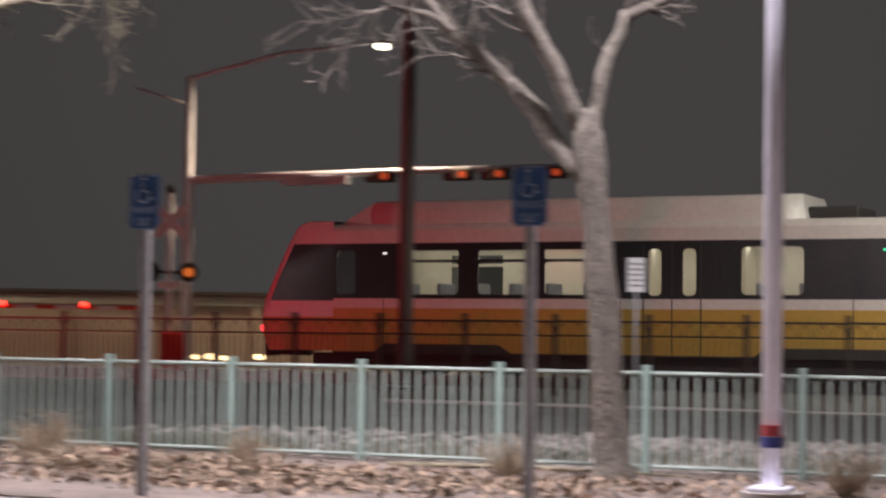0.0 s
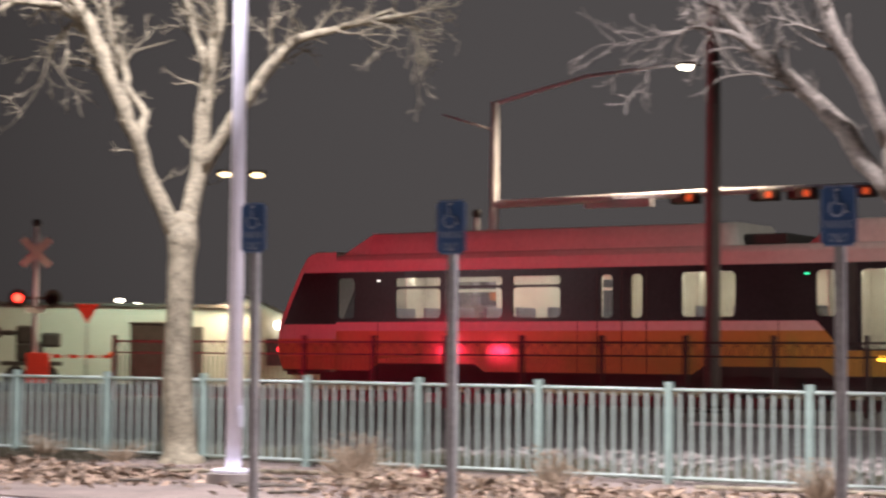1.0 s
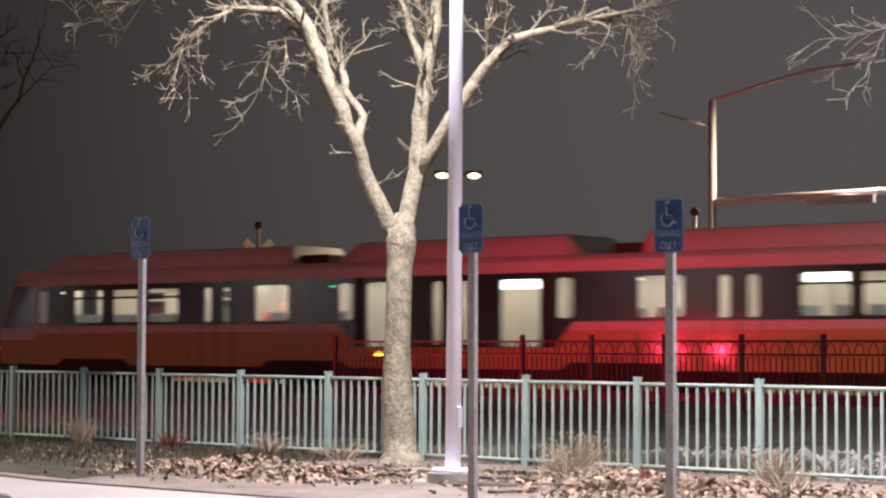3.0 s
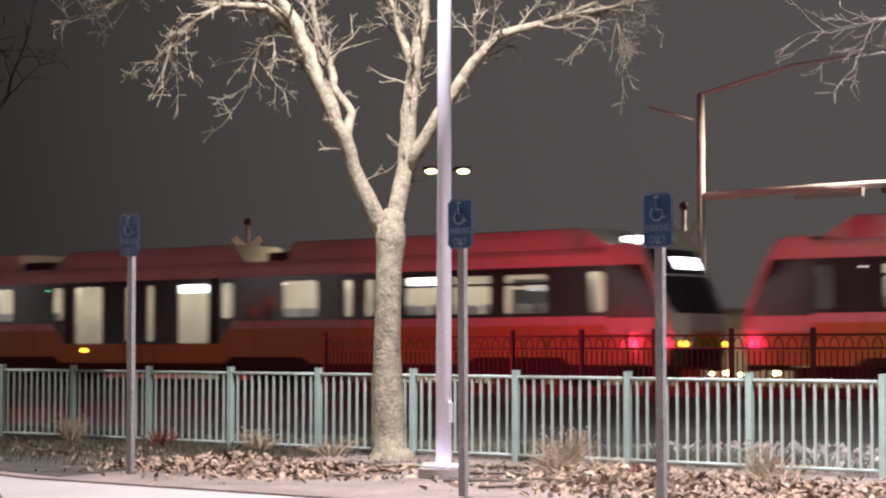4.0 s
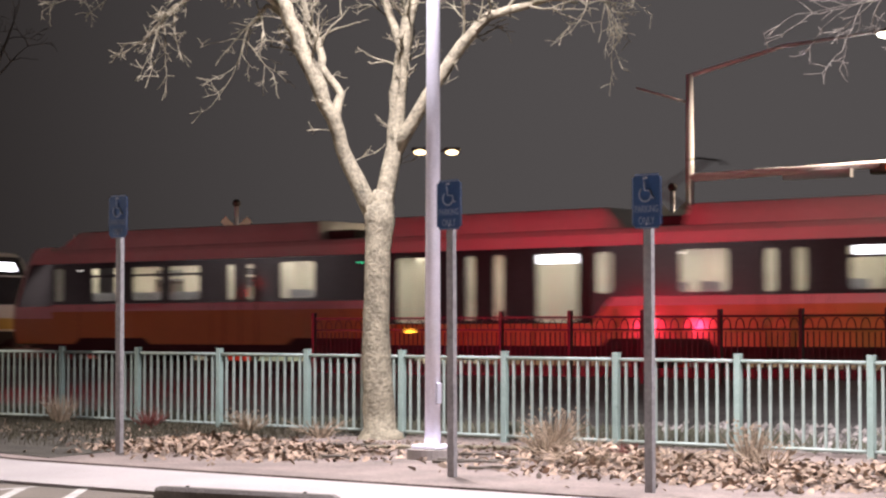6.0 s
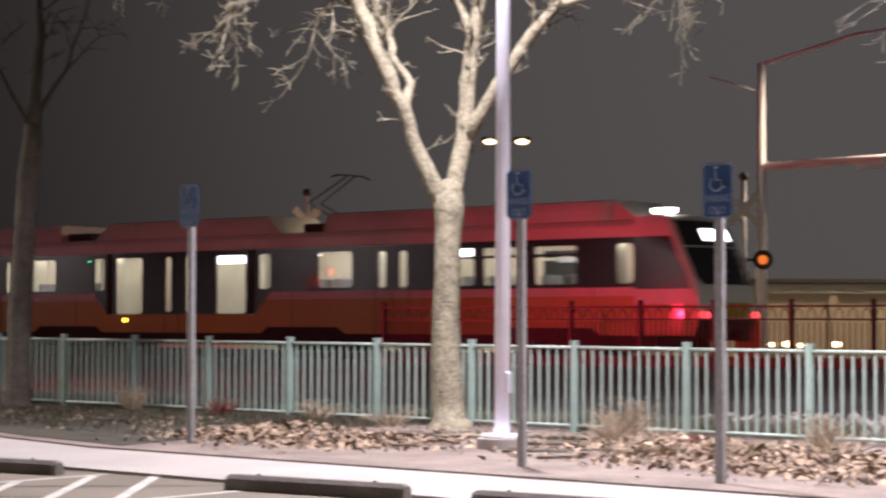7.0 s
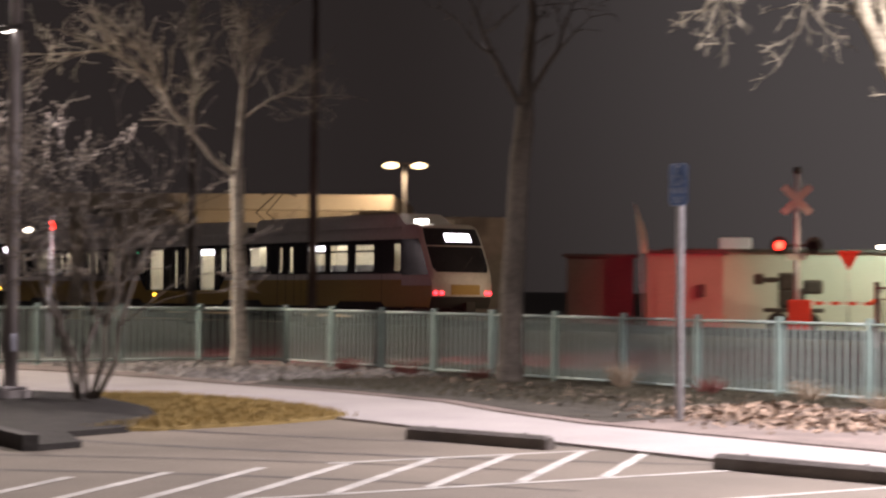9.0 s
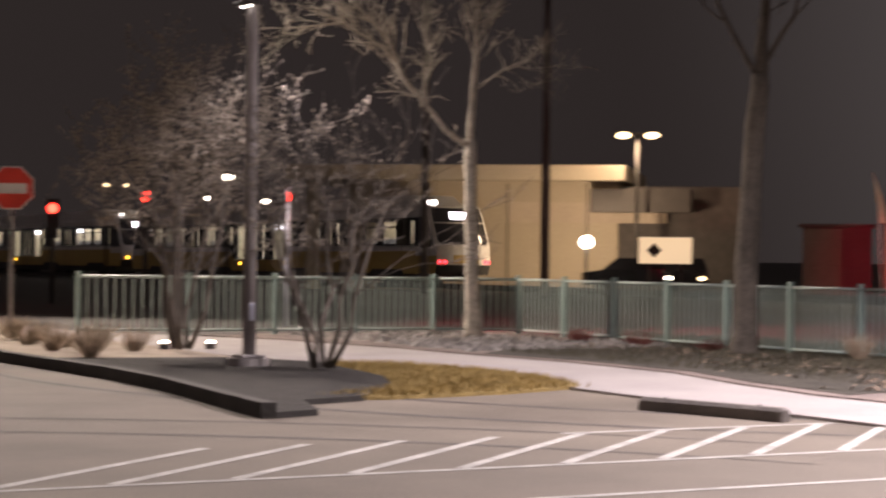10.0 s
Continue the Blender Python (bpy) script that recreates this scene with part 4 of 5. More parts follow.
tree("tree", -6.96, 19.3, 20,
     [(0.2, 0, 0.0, 0.26), (0.19, 0, 0.2, 0.19), (0.12, 0, 1.4, 0.165), (0.02, 0, 2.6, 0.15), (-0.1, 0, 3.55, 0.16), (-0.08, 0, 3.8, 0.1)],
     [[(-0.1, 0, 3.1, 0.1), (-0.45, 0.2, 3.5, 0.11), (-0.62, 0.3, 3.8, 0.11), (-1.0, 0.4, 4.2, 0.09), (-1.5, 0.5, 4.65, 0.075), (-1.9, 0.5, 5.1, 0.05), (-2.4, 0.5, 5.9, 0.02)],
      [(-0.15, 0, 3.6, 0.1), (-0.45, -0.1, 4.25, 0.10), (-0.7, -0.2, 4.7, 0.085), (-0.9, -0.2, 5.2, 0.07), (-1.0, -0.2, 6.2, 0.03)],
      [(-0.06, 0, 3.5, 0.09), (0.05, 0, 4.2, 0.075), (0.3, 0.1, 4.8, 0.065), (0.75, 0.2, 5.0, 0.05), (1.6, 0.3, 5.3, 0.02)],
      [(-1.45, 0.5, 4.65, 0.04), (-1.8, 0.3, 4.85, 0.03), (-2.15, 0.2, 4.9, 0.02), (-2.45, 0.1, 4.8, 0.008)],
      [(0.3, 0.1, 4.8, 0.04), (0.4, 0.1, 5.4, 0.03), (0.5, 0.1, 6.2, 0.015)]],
     9, "bare winter tree with grey bark beside the fence", 1.3, 0.015, material("grey_bark", (0.155, 0.135, 0.115), 0.9, var=0.6, scale=7, fine=24, bump=1.0), 0.75)
tree("tree", -32.0, 18.2, 58,
     [(0.1, 0, 0.0, 0.19), (0.07, 0, 0.5, 0.14), (0.02, 0, 2.4, 0.12), (0.0, 0, 3.7, 0.12)],
     [[(0.0, 0, 3.6, 0.08), (0.05, 0, 4.8, 0.06), (0.1, 0, 5.8, 0.04), (0.1, 0, 6.8, 0.015)],
      [(-0.05, 0, 3.55, 0.055), (-0.45, 0, 3.85, 0.055), (-1.2, 0, 4.75, 0.048), (-1.6, 0, 5.6, 0.036), (-2.3, 0, 6.3, 0.015)],
      [(-1.2, 0, 4.75, 0.036), (-1.6, 0.2, 5.35, 0.03), (-2.4, 0.2, 5.85, 0.022), (-3.4, 0.2, 5.75, 0.008)],
      [(0.05, 0, 4.6, 0.03), (0.6, 0.1, 5.0, 0.02), (1.1, 0.1, 5.2, 0.008)],
      [(-0.9, 0, 4.3, 0.03), (-0.8, 0.3, 5.0, 0.024), (-0.9, 0.3, 6.0, 0.01)]],
     12, "slender bare tree with pale trunk beside the fence", 2.7, 0.02, material("pale_bark", (0.44, 0.40, 0.33), 0.9, var=0.5, scale=6, fine=24, bump=0.8))
# the shade on this tree is put into its bark colour
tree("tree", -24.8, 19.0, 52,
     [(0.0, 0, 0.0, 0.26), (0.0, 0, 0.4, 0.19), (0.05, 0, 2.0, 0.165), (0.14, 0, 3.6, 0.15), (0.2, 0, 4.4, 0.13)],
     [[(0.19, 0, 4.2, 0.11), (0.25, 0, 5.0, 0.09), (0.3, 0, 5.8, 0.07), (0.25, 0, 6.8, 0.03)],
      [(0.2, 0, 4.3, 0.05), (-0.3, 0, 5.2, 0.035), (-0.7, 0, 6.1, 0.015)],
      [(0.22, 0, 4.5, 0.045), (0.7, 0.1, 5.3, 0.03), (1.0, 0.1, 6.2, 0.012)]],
     15, "bare tree standing in shade, bark coloured darker for it", 0.7, 0.02, material("shaded_bark", (0.10, 0.083, 0.066), 0.95, var=0.5, scale=5, fine=28, bump=1.0))


STEMBARK = material("smooth_stem_bark", (0.13, 0.11, 0.09), 0.8, var=0.4, scale=6)


SEEDHEAD = material("dry_seed_head", (0.34, 0.29, 0.23), 0.9, var=0.4, scale=3, fine=40)


def stems(x, y, seed, h, n, pods_to_try, label):
    r = random.Random(seed)
    t = empty("multi_stem_tree", pose(x, y, 0.1), label, "tree", "multi-stem trees")
    crown = bmesh.new()
    for k in range(n):
        a = 6.28 * k / n + r.uniform(-0.4, 0.4)
        top = Vector((math.cos(a) * r.uniform(0.4, 0.9), math.sin(a) * r.uniform(0.4, 0.9), h * r.uniform(0.5, 0.65)))
        base = Vector((math.cos(a) * 0.12, math.sin(a) * 0.12, 0))
        pts = bend(base, top, r, 0.05)
        bm = bmesh.new()
        tube(bm, pts, [0.035, 0.032, 0.028, 0.024, 0.02], 7)
        part("stem", bm, STEMBARK, t)
        for p in pts[2:]:
            for _ in range(4):
                d = Vector((r.uniform(-0.9, 0.9), r.uniform(-0.9, 0.9), 1))
                twig(crown, p.copy(), d, h * r.uniform(0.28, 0.5), 0.008, 2, r, -0.02)
    vs = list(crown.verts)
    pod_at, pod_faces = [], []
    for _ in range(pods_to_try):
        v = r.choice(vs).co
        if v.z > h * 0.42:
            s, k = r.uniform(0.008, 0.022), len(pod_at)
            pod_at += [v + Vector(o) * s for o in ((1, 0, 0), (0, 1, 0), (-1, 0, 0), (0, -1, 0), (0, 0, 1.4), (0, 0, -1.4))]
            pod_faces += [(k + a, k + (a + 1) % 4, k + 4) for a in range(4)] + [(k + (a + 1) % 4, k + a, k + 5) for a in range(4)]
    pods = bpy.data.meshes.new("bloom")
    pods.from_pydata(pod_at, [], pod_faces)
    pods.materials.append(SEEDHEAD)
    part("crown", crown, STEMBARK, t)["kind"] = "stuff"
    heads = new("bloom", pods)
    heads.parent, heads["kind"] = t, "stuff"


stems(-28.0, 11.0, 31, 3.9, 7, 17000, "crape myrtle with bare pale stems and dry seed heads")
stems(-22.9, 10.9, 33, 3.2, 5, 900, "crape myrtle with bare leaning stems and sparse twigs")

# ---- fallen sticks ----


def stick(x, y, turn, length, seed):
    r = random.Random(seed)
    s = empty("fallen_branch", pose(x, y, 0.07, 0, 0, turn), "dark fallen branch lying on the soil", "branch", "fallen branches")
    bm = bmesh.new()
    pts = [Vector((length * (k / 4 - 0.5), r.uniform(-0.03, 0.03), r.uniform(0.0, 0.025))) for k in range(5)]
    tube(bm, pts, [0.02, 0.018, 0.015, 0.012, 0.007], 7)
    part("stem", bm, STEMBARK, s)
    for k in (1, 2, 3):
        bm = bmesh.new()
        d = Vector((r.uniform(0.1, 0.25), r.choice((-1, 1)) * r.uniform(0.06, 0.16), r.uniform(0.0, 0.06)))
        tube(bm, [pts[k], pts[k] + d * 0.5, pts[k] + d], [0.009, 0.007, 0.004], 5)
        part("side_twig", bm, STEMBARK, s)


for n, (x, y, turn, length) in enumerate(((-15.75, 18.0, 30, 0.75), (-12.85, 16.6, 42, 0.8), (-12.1, 16.0, 20, 0.55), (-18.3, 17.6, 35, 1.0), (-20.6, 17.5, 12, 0.9), (-10.2, 17.0, 60, 0.6), (-13.3, 17.6, 20, 1.7), (-12.7, 16.9, 32, 1.3), (-11.2, 17.9, 8, 1.1), (-9.1, 17.6, -12, 1.4), (-8.2, 16.9, 25, 0.9), (-14.3, 16.2, 15, 0.5))):
    stick(x, y, turn, length, 60 + n)

# ---- signs ----


def text_bars(parent, x0, x1, z, h, y, mat):
    r = random.Random(int(z * 1000))
    x = x0
    while x < x1 - 0.01:
        w = min(r.uniform(0.02, 0.045), x1 - x)
        part("text_bar", box(bmesh.new(), x, x + w, y - 0.001, y, z, z + h), mat, parent)
        x += w + 0.012


SIGNWHITE = material("faded_white_print", (0.30, 0.35, 0.48), 0.5, var=0.15)


def lettering(word, height, width):
    """A flat mesh of a word, standing up, centred, of that height and width."""
    curve = bpy.data.curves.new("writing", "FONT")
    curve.body, curve.extrude = word, 0.02
    ob = bpy.data.objects.new("writing", curve)
    mesh = bpy.data.meshes.new_from_object(ob)
    bpy.data.objects.remove(ob)
    xs, ys = [v.co.x for v in mesh.vertices], [v.co.y for v in mesh.vertices]
    for v in mesh.vertices:
        v.co = ((v.co.x - (min(xs) + max(xs)) / 2) * width / (max(xs) - min(xs)), 0.001 if v.co.z < 0 else -0.001, (v.co.y - min(ys)) * height / (max(ys) - min(ys)))
    mesh.materials.clear()
    mesh.materials.append(SIGNWHITE)
    return mesh



def parking_sign(x, y, lean, label, lift=0.0):
    s = empty("parking_sign", pose(x, y, 0.03 + lift, 0, lean, 0), label, "sign", "parking signs")
    bm = box(bmesh.new(), -0.04, 0.04, 0.0, 0.012, -lift, 2.36)
    box(bm, -0.04, -0.028, 0.012, 0.055, -lift, 2.36)
    box(bm, 0.028, 0.04, 0.012, 0.055, -lift, 2.36)
    part("post", bm, POSTSTEEL, s, "grey steel channel post")
    bm = box(bmesh.new(), -0.152, 0.152, -0.006, -0.002, 2.32, 2.80)
    bmesh.ops.bevel(bm, geom=[e for e in bm.edges if abs(e.verts[0].co.y - e.verts[1].co.y) > 0.003], offset=0.03, segments=3, affect="EDGES")
    plate = part("plate", bm, BLUE, s, "blue plate with wheelchair symbol")
    # border
    bm = bmesh.new()
    for a in ((-0.143, 0.143, 2.79, 2.794), (-0.143, 0.143, 2.328, 2.332)):
        box(bm, a[0] + 0.02, a[1] - 0.02, -0.008, -0.006, a[2] - 0.004, a[3])
    for a in (-0.146, 0.139):
        box(bm, a, a + 0.007, -0.008, -0.006, 2.35, 2.77)
    part("border", bm, SIGNWHITE, plate)
    # symbol: a wheel, an upright bar, a seat bar and a dot
    bm = bmesh.new()
    pts = [Vector((-0.012 + 0.062 * math.cos(t), -0.008, 2.62 + 0.062 * math.sin(t))) for t in [radians(a) for a in range(130, 400, 18)]]
    tube(bm, pts, [0.009] * len(pts), 6)
    tube(bm, [(-0.022, -0.008, 2.735), (-0.015, -0.008, 2.655), (0.04, -0.008, 2.65), (0.062, -0.008, 2.585), (0.085, -0.008, 2.592)], [0.009] * 5, 6)
    ball(bm, (-0.024, -0.008, 2.76), 0.015, 1, 0.3, 1, 10)
    part("symbol", bm, SIGNWHITE, plate)
    for word, z, h, w in (("PARKING", 2.462, 0.062, 0.24), ("ONLY", 2.356, 0.068, 0.165)):
        line = new("writing", lettering(word, h, w))
        line.location, line.parent = (0, -0.0075, z), plate
    for z in (2.36, 2.765):
        part("bolt", disc(bmesh.new(), (0, -0.008, z), 0.009, 0.006, "Y", 8), STEEL, plate)
    return s


POSTSTEEL = material("weathered_channel", (0.33, 0.32, 0.325), 0.42, 0.2, var=0.35, scale=2, fine=20)
parking_sign(-9.46, 14.75, -0.2, "blue accessible parking sign on a grey post")
parking_sign(-11.93, 15.1, -0.4, "blue accessible parking sign beside the lamp pole", 0.075)
parking_sign(-16.79, 15.25, -0.3, "blue accessible parking sign at the end of the leaf bed", 0.13)
parking_sign(-5.86, 14.75, -0.3, "blue accessible parking sign before the bare tree")

s = empty("stop_sign", pose(-34.4, 10.3, 0.03, 0, 0, 66), "red octagonal road sign with a white bar on a steel post", "sign")
part("post", box(bmesh.new(), -0.035, 0.035, 0.0, 0.05, 0.0, 3.0), POSTSTEEL, s)
for r, yy, mat, nm in ((0.41, -0.006, WHITE, "rim"), (0.385, -0.010, REDSHEET, "plate")):
    bm = bmesh.new()
    bmesh.ops.create_cone(bm, cap_ends=True, segments=8, radius1=r, radius2=r, depth=0.004, matrix=Matrix.Translation((0, yy, 2.62)) @ Matrix.Rotation(radians(90), 4, "X") @ Matrix.Rotation(radians(22.5), 4, "Z"))
    part(nm, bm, mat, s)
part("text_bar", box(bmesh.new(), -0.27, 0.27, -0.016, -0.012, 2.52, 2.70), WHITE, s)

# ---- lamp poles ----


def lamp_pole(x, y, label, band=False, steel=POLESTEEL):
    p = empty("lamp_pole", pose(x, y, 0.03), label, "lamp pole", "lot lamp poles")
    bm = bmesh.new()
    tube(bm, [(0, 0, 0.16), (0, 0, 4.0), (0, 0, 10.2)], [0.088, 0.076, 0.056], 18)
    part("pole", bm, steel, p)
    part("footing", disc(bmesh.new(), (0, 0, 0.0), 0.28, 0.26, "Z", 28), CONCRETE, p, "round concrete footing")
    part("base_cover", box(bmesh.new(), -0.17, 0.17, -0.17, 0.17, 0.132, 0.18, 0.02), steel, p)
    part("handhole", box(bmesh.new(), 0.06, 0.1, -0.04, 0.04, 0.62, 0.85, 0.01), STEEL, p)
    bm = bmesh.new()
    tube(bm, [(0, 0, 10.2), (0, -0.4, 10.55)], [0.04, 0.04], 8)
    part("arm", bm, STEEL, p)
    part("lamp_head", box(bmesh.new(), -0.18, 0.18, -0.75, -0.2, 10.5, 10.62, 0.03), DARKSTEEL, p)
    if band:
        for z, m in ((0.56, material("blue_tape", (0.05, 0.06, 0.25), 0.5)), (0.66, material("red_tape", (0.4, 0.05, 0.06), 0.5))):
            part("tape", disc(bmesh.new(), (0, 0, z), 0.092, 0.095, "Z", 18), m, p)
    return p


lamp_pole(-13.68, 17.0, "tall grey steel lamp pole on a round footing")
lamp_pole(-4.49, 17.0, "tall grey steel lamp pole with red and blue tape", True)
lamp_pole(-1.0, 34.2, "tall grey steel lamp pole beside the track")
lamp_pole(-40.5, 11.45, "tall grey steel lamp pole at the end of the lot")
# unseen poles for the added lamps behind the camera
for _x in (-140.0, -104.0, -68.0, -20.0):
    lamp_pole(_x, -22.0, "tall grey steel lamp pole added before the reflecting wall")
lamp_pole(-24.2, 10.45, "tall dark grey lamp pole in the mulched island", False, material("dull_grey_steel", (0.34, 0.31, 0.3), 0.55, 0.0, var=0.2))

island_pole = next(o for o in scene.objects if o.name.startswith("lamp_pole") and abs(o.location.x + 24.2) < 0.01)
for u in (-0.1, 0.1):
    head = part("side_lamp", box(bmesh.new(), u - 0.06, u + 0.06, -0.2, 0.02, 4.75, 4.81, 0.015), DARKSTEEL, island_pole)
    part("lamp_glass", box(bmesh.new(), u - 0.03, u + 0.03, -0.11, -0.07, 4.738, 4.748), WHITE_GLOW, head)
part("bracket", box(bmesh.new(), -0.14, 0.14, -0.03, 0.03, 4.814, 4.84), DARKSTEEL, island_pole)

# ---- iron fence by the track ----
iron = empty("iron_fence", pose(0, 34.5, 0), "black ornamental iron fence with arches beside the track", "fence")
SPAN = 1.81
IPOST = shared("post", box(bmesh.new(), -0.045, 0.045, -0.045, 0.045, 0.0, 1.5, 0.01), BLACKIRON)
IPICK = shared("picket", box(bmesh.new(), -0.01, 0.01, -0.01, 0.01, 0.1, 1.05), BLACKIRON)
_bm = bmesh.new()
tube(_bm, [Vector((0.1 * math.cos(a), 0, 1.12 + 0.2 * math.sin(a))) for a in [math.pi * k / 6 for k in range(7)]], [0.012] * 7, 4)
ARCH = shared("arch", _bm, BLACKIRON)
for i in range(15):
    x = -31.3 + SPAN * i
    z = lie(x, 34.5) + 0.02
    ob = new("post", IPOST)
    ob.location, ob.parent = (x, 0, z), iron
    for h, t in ((1.36, 0.022), (1.1, 0.018), (0.15, 0.018)):
        part("rail", box(bmesh.new(), x, x + SPAN, -t, t, z + h - t, z + h + t), BLACKIRON, iron)
    for k in range(1, 14):
        ob = new("picket", IPICK)
        ob.location, ob.parent = (x + SPAN * k / 14, 0, z), iron
    for k in range(6):
        ob = new("arch", ARCH)
        ob.location, ob.parent = (x + SPAN * (k + 0.5) / 6, 0, z), iron

# ---- poles, signs and signals along the track ----
POLEPAINT = material("brown_pole_paint", (0.15, 0.13, 0.12), 0.6, var=0.2)
for x, y in ((-17.2, 36.5), (-67.7, 36.5), (-58.9, 36.5)):
    p = empty("catenary_pole", pose(x, y, lie(x, y)), "dark steel overhead line pole beside the track", "pole", "catenary poles")
    bm = bmesh.new()
    tube(bm, [(0, 0, 0), (0, 0, 4), (0, 0, 13)], [0.16, 0.15, 0.11], 12)
    part("shaft", bm, POLEPAINT, p)
    part("base_plate", box(bmesh.new(), -0.28, 0.28, -0.28, 0.28, -0.02, 0.05, 0.01), BLACKIRON, p)

s = empty("track_sign", pose(-9.55, 28.3, lie(-9.5, 28.3), 0, 0, 18), "small white printed notice on a thin post", "sign")
bm = bmesh.new()
tube(bm, [(0, 0, 0), (0, 0, 2.4)], [0.025, 0.025], 8)
part("post", bm, POSTSTEEL, s)
plate = part("plate", box(bmesh.new(), -0.13, 0.13, -0.035, -0.027, 1.93, 2.44, 0.003), WHITE, s)
for k in range(5):
    text_bars(plate, -0.09, 0.09, 2.01 + 0.08 * k, 0.03, -0.037, DARKSTEEL)


def crossing_signal(x, y, lit, label, gate=0.0, gate_z=1.0, tip=None, lens=None):
    z = lie(x, y)
    s = empty("crossing_signal", pose(x, y, z, 0, 0, facing(x, y)), label, "railway signal", "crossing signals")
    bm = bmesh.new()
    tube(bm, [(0, 0, 0), (0, 0, 5.0)], [0.085, 0.07], 12)
    part("mast", bm, STEEL, s)
    part("bell", ball(bmesh.new(), (0, 0, 5.05), 0.13), DARKSTEEL, s)
    for a in (45, -45):
        bm = box(bmesh.new(), -0.58, 0.58, -0.1, -0.08, -0.115, 0.115)
        bm.transform(Matrix.Translation((0, -0.02 if a > 0 else 0.0, 4.15)) @ Matrix.Rotation(radians(a), 4, "Y"))
        part("crossbuck_board", bm, WHITE, s, "white crossbuck board")
    part("crossarm", box(bmesh.new(), -0.6, 0.6, -0.05, 0.05, 2.72, 2.8, 0.02), DARKSTEEL, s)
    for i, u in enumerate((-0.52, 0.52)):
        part("backplate", disc(bmesh.new(), (u, -0.06, 2.76), 0.27, 0.02, "Y", 24), BLACKIRON, s)
        part("lens", disc(bmesh.new(), (u, -0.09, 2.76), 0.13, 0.05, "Y", 20), (lens or GLOW_RED) if i == lit else DARK_LENS, s)
        bm = bmesh.new()
        tube(bm, [(u, -0.07, 2.76), (u, -0.32, 2.74)], [0.15, 0.16], 14, False)
        part("hood", bm, BLACKIRON, s)
    part("track_plate", box(bmesh.new(), -0.3, 0.3, -0.1, -0.09, 2.3, 2.5), WHITE, s)
    part("gate_box", box(bmesh.new(), -0.25, 0.45, -0.2, 0.35, 0.05, 1.1, 0.04), REDSHEET, s)
    if gate:
        u, n = (1 if gate > 0 else -1), 8
        for k in range(n):
            a, b = sorted((0.3 * u + k * gate / n, 0.3 * u + (k + 1) * gate / n))
            part("gate_arm", box(bmesh.new(), a, b, -0.16, -0.12, gate_z - 0.05, gate_z + 0.05), REDSHEET if k % 2 else WHITE, s)
        for f in (0.45, 0.95) if gate < 0 else (1.0,):
            part("gate_lamp", ball(bmesh.new(), (0.3 * u + gate * f, -0.18, gate_z + 0.08), 0.07), tip or GLOW_ORANGE, s)
    return s


crossing_signal(-43.45, 44.3, 0, "railway crossing signal with white crossbuck and lit red lamp", 2.0)
crossing_signal(-29.4, 47.1, 1, "railway crossing signal with white crossbuck boards", -4.4, 1.75, GLOW_RED, glow("amber_lens", (1.0, 0.22, 0.04), 0.8))

# low concrete kerb of the trackway
bm = box(bmesh.new(), -15.0, 12.0, 30.9, 31.15, -0.1, 0.34, 0.01)
tagged(part("track_kerb", bm, CONCRETE), "low concrete kerb beside the trackway", "kerb", kind="structure")

# small white reflecting spots by the island, their brightness added as glow
for x, y in ((-28.85, 11.05), (-28.7, 11.75)):
    g = empty("bright_spot", pose(x, y, 0.06), "small white spot by the island with added glow", "lamp", "ground lights")
    part("housing", disc(bmesh.new(), (0, 0, 0.05), 0.08, 0.1, "Z", 14), DARKSTEEL, g)
    part("glass", ball(bmesh.new(), (0, 0, 0.1), 0.07, 1, 1, 0.4), GLOW_WHITE, g)

# the near crossing signal at the end of the fence
s = empty("crossing_signal", pose(-39.4, 17.9, 0, 0, 0, -24), "crossing signal with lit red lamps behind the fence", "railway signal", "crossing signals")
bm = bmesh.new()
tube(bm, [(0, 0, 0), (0, 0, 3.0)], [0.07, 0.06], 10)
part("mast", bm, STEEL, s)
part("crossarm", box(bmesh.new(), -0.5, 0.5, -0.04, 0.04, 2.74, 2.82), DARKSTEEL, s)
for u in (-0.45, 0.45):
    part("backplate", disc(bmesh.new(), (u, 0.05, 2.78), 0.2, 0.02, "Y", 20), BLACKIRON, s)
    part("lens", disc(bmesh.new(), (u, 0.0, 2.78), 0.09, 0.06, "Y", 16), GLOW_RED, s)

y_s = empty("yield_sign", pose(-42.9, 46.0, lie(-42.9, 46), 0, 0, 43), "red triangular road sign on a thin post", "sign")
bm = bmesh.new()
tube(bm, [(0, 0, 0), (0, 0, 2.3)], [0.03, 0.03], 8)
part("post", bm, POSTSTEEL, y_s)
bm = bmesh.new()
vs = [bm.verts.new(p) for p in ((-0.36, -0.05, 2.62), (0.36, -0.05, 2.62), (0, -0.05, 2.0))]
bm.faces.new(vs)
bmesh.ops.solidify(bm, geom=bm.faces[:], thickness=0.01)
part("plate", bm, REDSHEET, y_s)

# traffic signal mast with its street lamp
m = empty("signal_mast", pose(-31.35, 51.2, lie(-31, 51)), "grey steel traffic signal mast with a long arm and street lamp", "signal mast")
bm = bmesh.new()
tube(bm, [(0, 0, 0), (0, 0, 4), (0, 0, 8.75)], [0.17, 0.14, 0.11], 14)
part("mast", bm, STEEL, m)
bm = bmesh.new()
tube(bm, [(0, 0, 5.65), (6, 2.6, 6.0), (10.5, 4.6, 6.24)], [0.13, 0.11, 0.07], 12)
part("signal_arm", bm, STEEL, m)
bm = bmesh.new()
tube(bm, [(0, 0, 8.7), (2.4, 1.4, 9.55), (4.9, 2.6, 9.9)], [0.07, 0.06, 0.05], 8)
part("lamp_arm", bm, STEEL, m)
